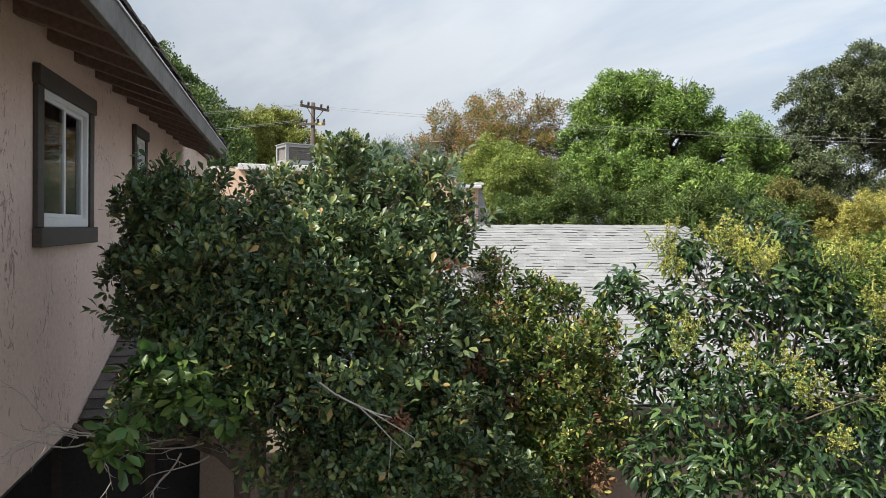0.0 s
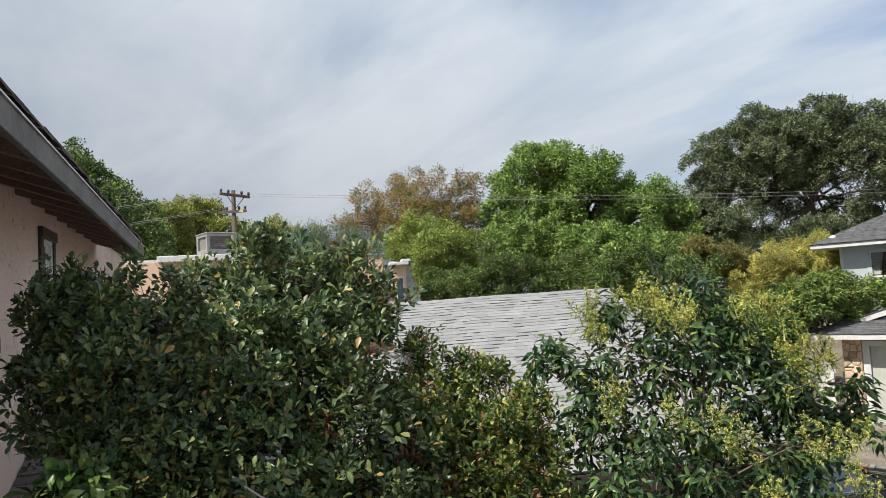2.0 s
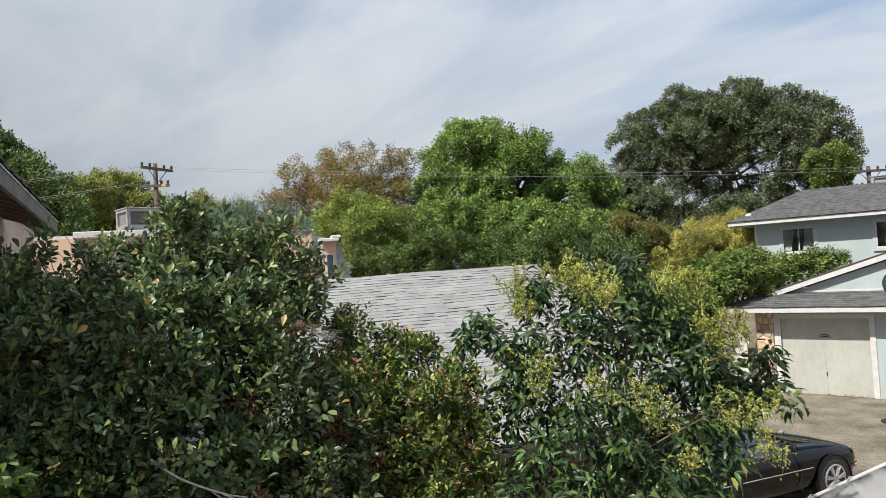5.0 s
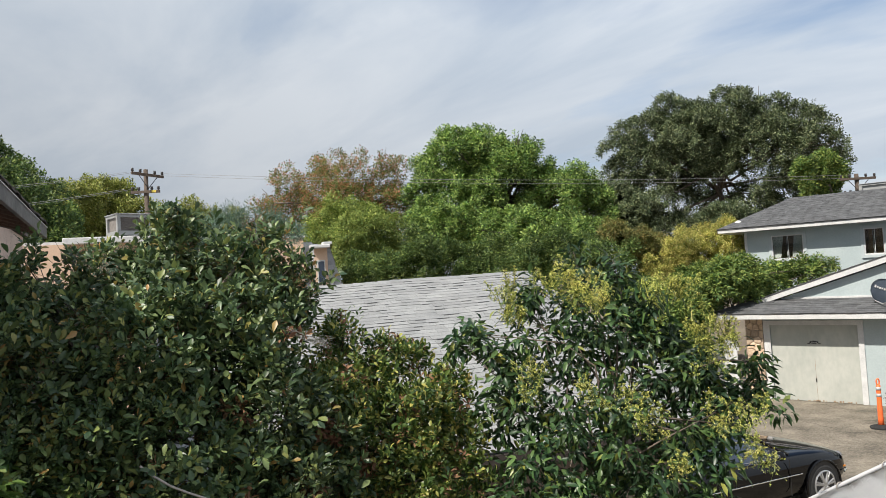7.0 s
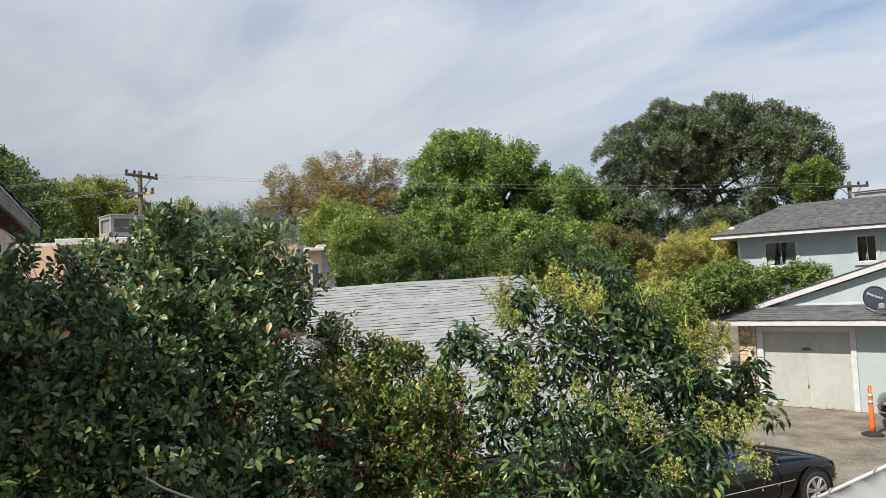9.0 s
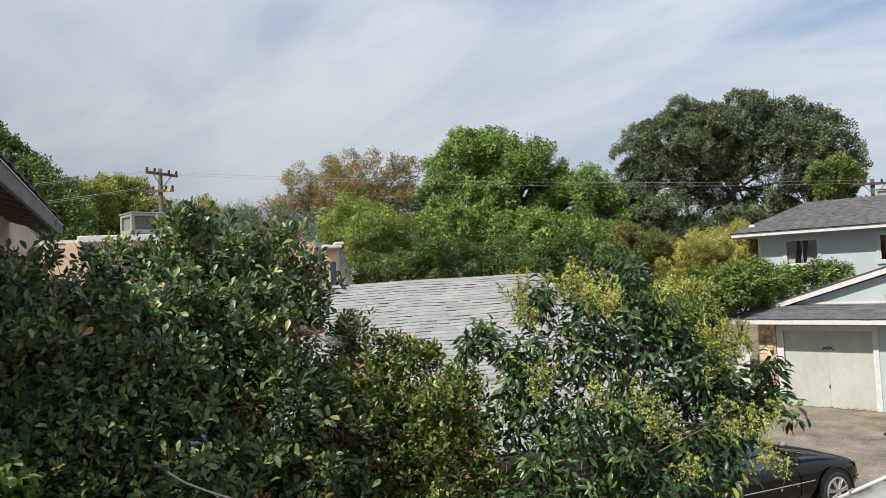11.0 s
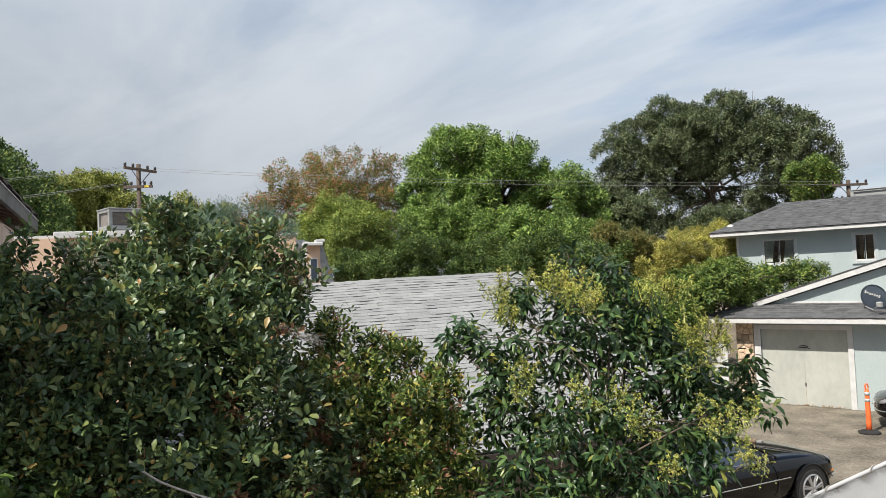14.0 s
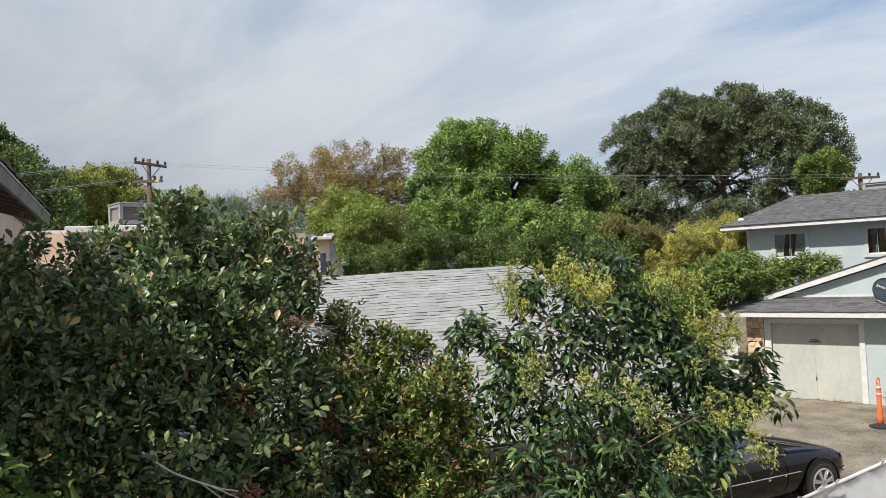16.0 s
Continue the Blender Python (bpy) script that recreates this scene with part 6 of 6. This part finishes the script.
priv, priv_local, rg = plant("privet_tree", "airy privet tree with drooping glossy leaves and yellow bloom", "tree", (2.0, 4.7, 0), PRIVET, LEAF_PRIVET, 22, 1250, 7, 0.15, 0.080, 0.36, trunk=0.02, shell=0.8, deep=0.2, lumpy=(6, 0.5), fine=True, hang=0.75, open_angle=1.0, droop=0.28, loose=0.6)
inv = Vector((2.0, 4.7, 0))
for b in BLOSSOM:
    c, r = Vector(b[:3]) - inv, b[3]
    bm = bmesh.new()
    P = []
    for k in range(int(4 + r * (130 if c.z > 3.45 else 22))):                  # a spray of loose cones, each on its stalk
        root_at = c + Vector(rg.normal(size=3)) * r * 0.55 - Vector((0, 0, r * 0.3))
        tip = root_at + Vector((rg.uniform(-0.5, 0.5), rg.uniform(-0.5, 0.5), rg.uniform(0.4, 1.0))).normalized() * rg.uniform(0.07, 0.13)
        add_tube(bm, [root_at, tip], [0.003, 0.0012], 4, caps=False)
        for f in np.linspace(0.25, 1.0, 8):
            m = root_at.lerp(tip, f)
            w = 0.035 * (1.15 - f)
            for _ in range(3):
                e = m + Vector(rg.normal(size=3)) * w
                add_tube(bm, [m, e], [0.0012, 0.0008], 3, caps=False)
                P.append(e)
    P = np.array([tuple(q) for q in P])
    part("flower_stalk", bm, LEAF_GOLD, priv)["kind"] = "stuff"
    part("bloom", tufts(rg, P, unit(rg.normal(size=P.shape)), 4, 0.012, 0.0088, 0.9, lift=0.6), BLOOM, priv, "yellow-green flower panicle")["kind"] = "stuff"

# bare wood in the shrub
wood = thing("bare_branch", "bare crooked grey-brown branch low in the shrub", "branch", m=pose(-1.05, 3.96, 0))
W0 = Vector((-1.05, 3.96, 0))
bm = bmesh.new()
add_tube(bm, [Vector(q) - W0 for q in ((-1.0, 4.1, 0.0), (-1.05, 4.0, 1.2), (-1.05, 3.96, 2.4), (-1.06, 3.96, 2.59), (-1.17, 3.93, 2.70), (-1.36, 3.87, 2.79), (-1.54, 3.80, 2.76), (-1.69, 3.73, 2.78), (-1.84, 3.67, 2.91))], [.06, .05, .045, .04, .034, .03, .024, .02, .012], 9)
add_tube(bm, [Vector(q) - W0 for q in ((-1.05, 3.96, 2.45), (-0.98, 3.95, 2.62), (-1.0, 3.97, 2.85), (-0.9, 4.0, 3.1))], [.035, .028, .022, .012], 8)
part("limb", bm, BARK, wood, smooth=True)
def crooked(bm, rnd, at, way, length, r, depth=2):
    """A thin dead twig that bends and forks."""
    pts, radii = [Vector(at)], [r]
    way = Vector(way).normalized()
    for k in range(6):
        way = (way + Vector((rnd.uniform(-.35, .35), rnd.uniform(-.35, .35), rnd.uniform(-.35, .35)))).normalized()
        pts.append(pts[-1] + way * length / 6)
        radii.append(r * (1 - (k + 1) / 7.5))
        if depth and k in (1, 3, 4) and rnd.random() < 0.75:
            crooked(bm, rnd, pts[-1], way + Vector((rnd.uniform(-.9, .9), rnd.uniform(-.5, .5), rnd.uniform(-.9, .9))), length * rnd.uniform(.35, .6), r * .6, depth - 1)
    add_tube(bm, pts, radii, 5, caps=False)


bm = bmesh.new()
rt = random.Random(17)
for at, way, ln_ in (((-1.20, 3.75, 2.80), (-.5, -.6, -.35), .42), ((-1.32, 3.8, 2.80), (-.7, -.5, -.1), .35), ((-1.66, 3.6, 2.86), (-.8, -.5, .25), .34), ((-1.60, 3.6, 2.84), (-.9, -.4, .05), .36), ((-1.5, 3.78, 2.80), (-.3, -.5, .9), .30), ((-1.62, 3.5, 2.85), (.1, -.4, -.8), .22), ((-1.1, 3.85, 2.7), (.2, -.7, .5), .26), ((-1.80, 3.62, 2.88), (-1, -.1, -.15), .42), ((-1.78, 3.6, 2.86), (-.9, -.2, .35), .36), ((-1.72, 3.6, 2.84), (-.8, -.3, -.5), .38), ((-1.30, 3.7, 2.76), (-.45, -.3, -.75), .34), ((-1.16, 3.72, 2.74), (-.6, -.3, -.6), .36), ((-1.02, 3.8, 2.52), (.7, -.5, .35), .24), ((-1.0, 3.8, 2.46), (-.6, -.6, .1), .22)):
    crooked(bm, rt, Vector(at) - W0, way, ln_, .0055)
part("twig", bm, TWIG, wood)
T0 = Vector((-0.4, 3.45, 2.9))
twig = thing("dead_twig", "pale dead twig caught in the big shrub", "twig", m=Matrix.Translation(T0))
bm = bmesh.new()
add_tube(bm, [Vector(q) - T0 for q in ((-0.581, 3.314, 3.272), (-0.523, 3.285, 3.230), (-0.454, 3.276, 3.183), (-0.385, 3.266, 3.151), (-0.315, 3.276, 3.116), (-0.256, 3.285, 3.091), (-0.192, 3.295, 3.073))], [.005, .005, .0048, .0045, .0042, .0038, .003], 6)
add_tube(bm, [Vector(q) - T0 for q in ((-0.303, 3.276, 3.111), (-0.212, 3.285, 3.057), (-0.141, 3.295, 3.014), (-0.086, 3.295, 2.978), (-0.080, 3.295, 2.942), (-0.114, 3.295, 2.923))], [.0034, .0032, .0028, .0022, .0016, .001], 5)
add_tube(bm, [Vector(q) - T0 for q in ((-0.342, 3.276, 3.126), (-0.270, 3.276, 3.062), (-0.192, 3.285, 2.977), (-0.129, 3.295, 2.920))], [.0034, .003, .0024, .0014], 5)
add_tube(bm, [Vector(q) - T0 for q in ((-0.192, 3.285, 2.977), (-0.194, 3.285, 2.904), (-0.203, 3.295, 2.781))], [.0028, .0022, .0012], 5)
part("stem", bm, TWIG, twig)
low = thing("dead_twig", "short pale dead twig at the shrub's foot", "twig", m=pose(-0.442, 3.400, 2.691))
part("stem", tube([(0.033, 0.000, -0.059), (0.008, 0.000, 0.000), (-0.017, 0.000, 0.054)], [.004, .0035, .002], 5), TWIG, low)

# cobweb on the shrub's shoulder
web = thing("cobweb", "grey cobweb with caught leaves on the shrub", "cobweb", m=pose(0.16, 4.0, 3.70))
bm = bmesh.new()
rw = random.Random(3)
for k in range(46):
    a = Vector((-0.10 + rw.uniform(-.02, .02), rw.uniform(-.05, .15), 0.06 + rw.uniform(-.02, .02)))
    b = Vector((0.12 + rw.uniform(-.05, .03), rw.uniform(-.05, .15), -0.03 + rw.uniform(-.03, .03)))
    add_tube(bm, [a, a.lerp(b, .5) - Vector((0, 0, .01)), b], .00035, 3, caps=False)
part("threads", bm, WEB, web)
rg = np.random.default_rng(7)
part("caught_leaves", leaf_mesh("caught", rg.normal(size=(26, 3)) * np.array([.05, .05, .015]) + np.array([-.05, .03, .045]), rg.normal(size=(26, 3)), rg.normal(size=(26, 3)), np.full(26, .05), .5, fine=True), DEAD_LEAF, web)

# ---- white canopy below the balcony ----
can = thing("canopy", "dirty white tarpaulin canopy on a pipe frame", "canopy")
CA, CB = Vector((3.33, 5.12, 1.86)), Vector((4.58, 4.05, 2.82))
back = Vector((-0.55, -1.9, -0.75))
bm = bmesh.new()
NX, NY = 28, 22
grid = []
rc = random.Random(2)
for i in range(NX + 1):
    row = []
    for j in range(NY + 1):
        f, g = i / NX, j / NY
        q = CA.lerp(CB, f) + back * g
        q.z += 0.035 * math.sin(f * 17 + g * 3) * min(1, g * 4) + 0.018 * math.sin(f * 53 + math.sin(f * 9) * 3) * max(0, 1 - g * 5) + 0.012 + 0.05 * math.sin(g * 5 + f * 4) * g - 0.04 * math.sin(math.pi * g) + 0.02 * math.sin(f * 41) * g
        row.append(bm.verts.new(q))
    grid.append(row)
for i in range(NX):
    for j in range(NY):
        bm.faces.new((grid[i][j], grid[i][j + 1], grid[i + 1][j + 1], grid[i + 1][j]))
bmesh.ops.solidify(bm, geom=bm.faces, thickness=0.004)
part("sheet", bm, TARP, can, smooth=True)
part("pipe", tube([CA - (CB - CA) * 0.05 + Vector((0, 0, .02)), CB + (CB - CA) * 0.05 + Vector((0, 0, .02))], .015, 10), TARP, can, smooth=True)
for q in (CA, CB, CA + back, CB + back):
    part("leg", tube([(q.x, q.y, 0), (q.x, q.y, q.z - 0.02)], .02, 8), GALVANISED, can)
for f in (0.30, 0.46, 0.64):
    c = CA.lerp(CB, f)
    part("tie", tube([c + Vector((.03 * math.cos(a), -.01, .02 + .03 * math.sin(a))) for a in np.linspace(0, math.tau, 11)] + [c + back * .06], .004, 5), TWIG, can)
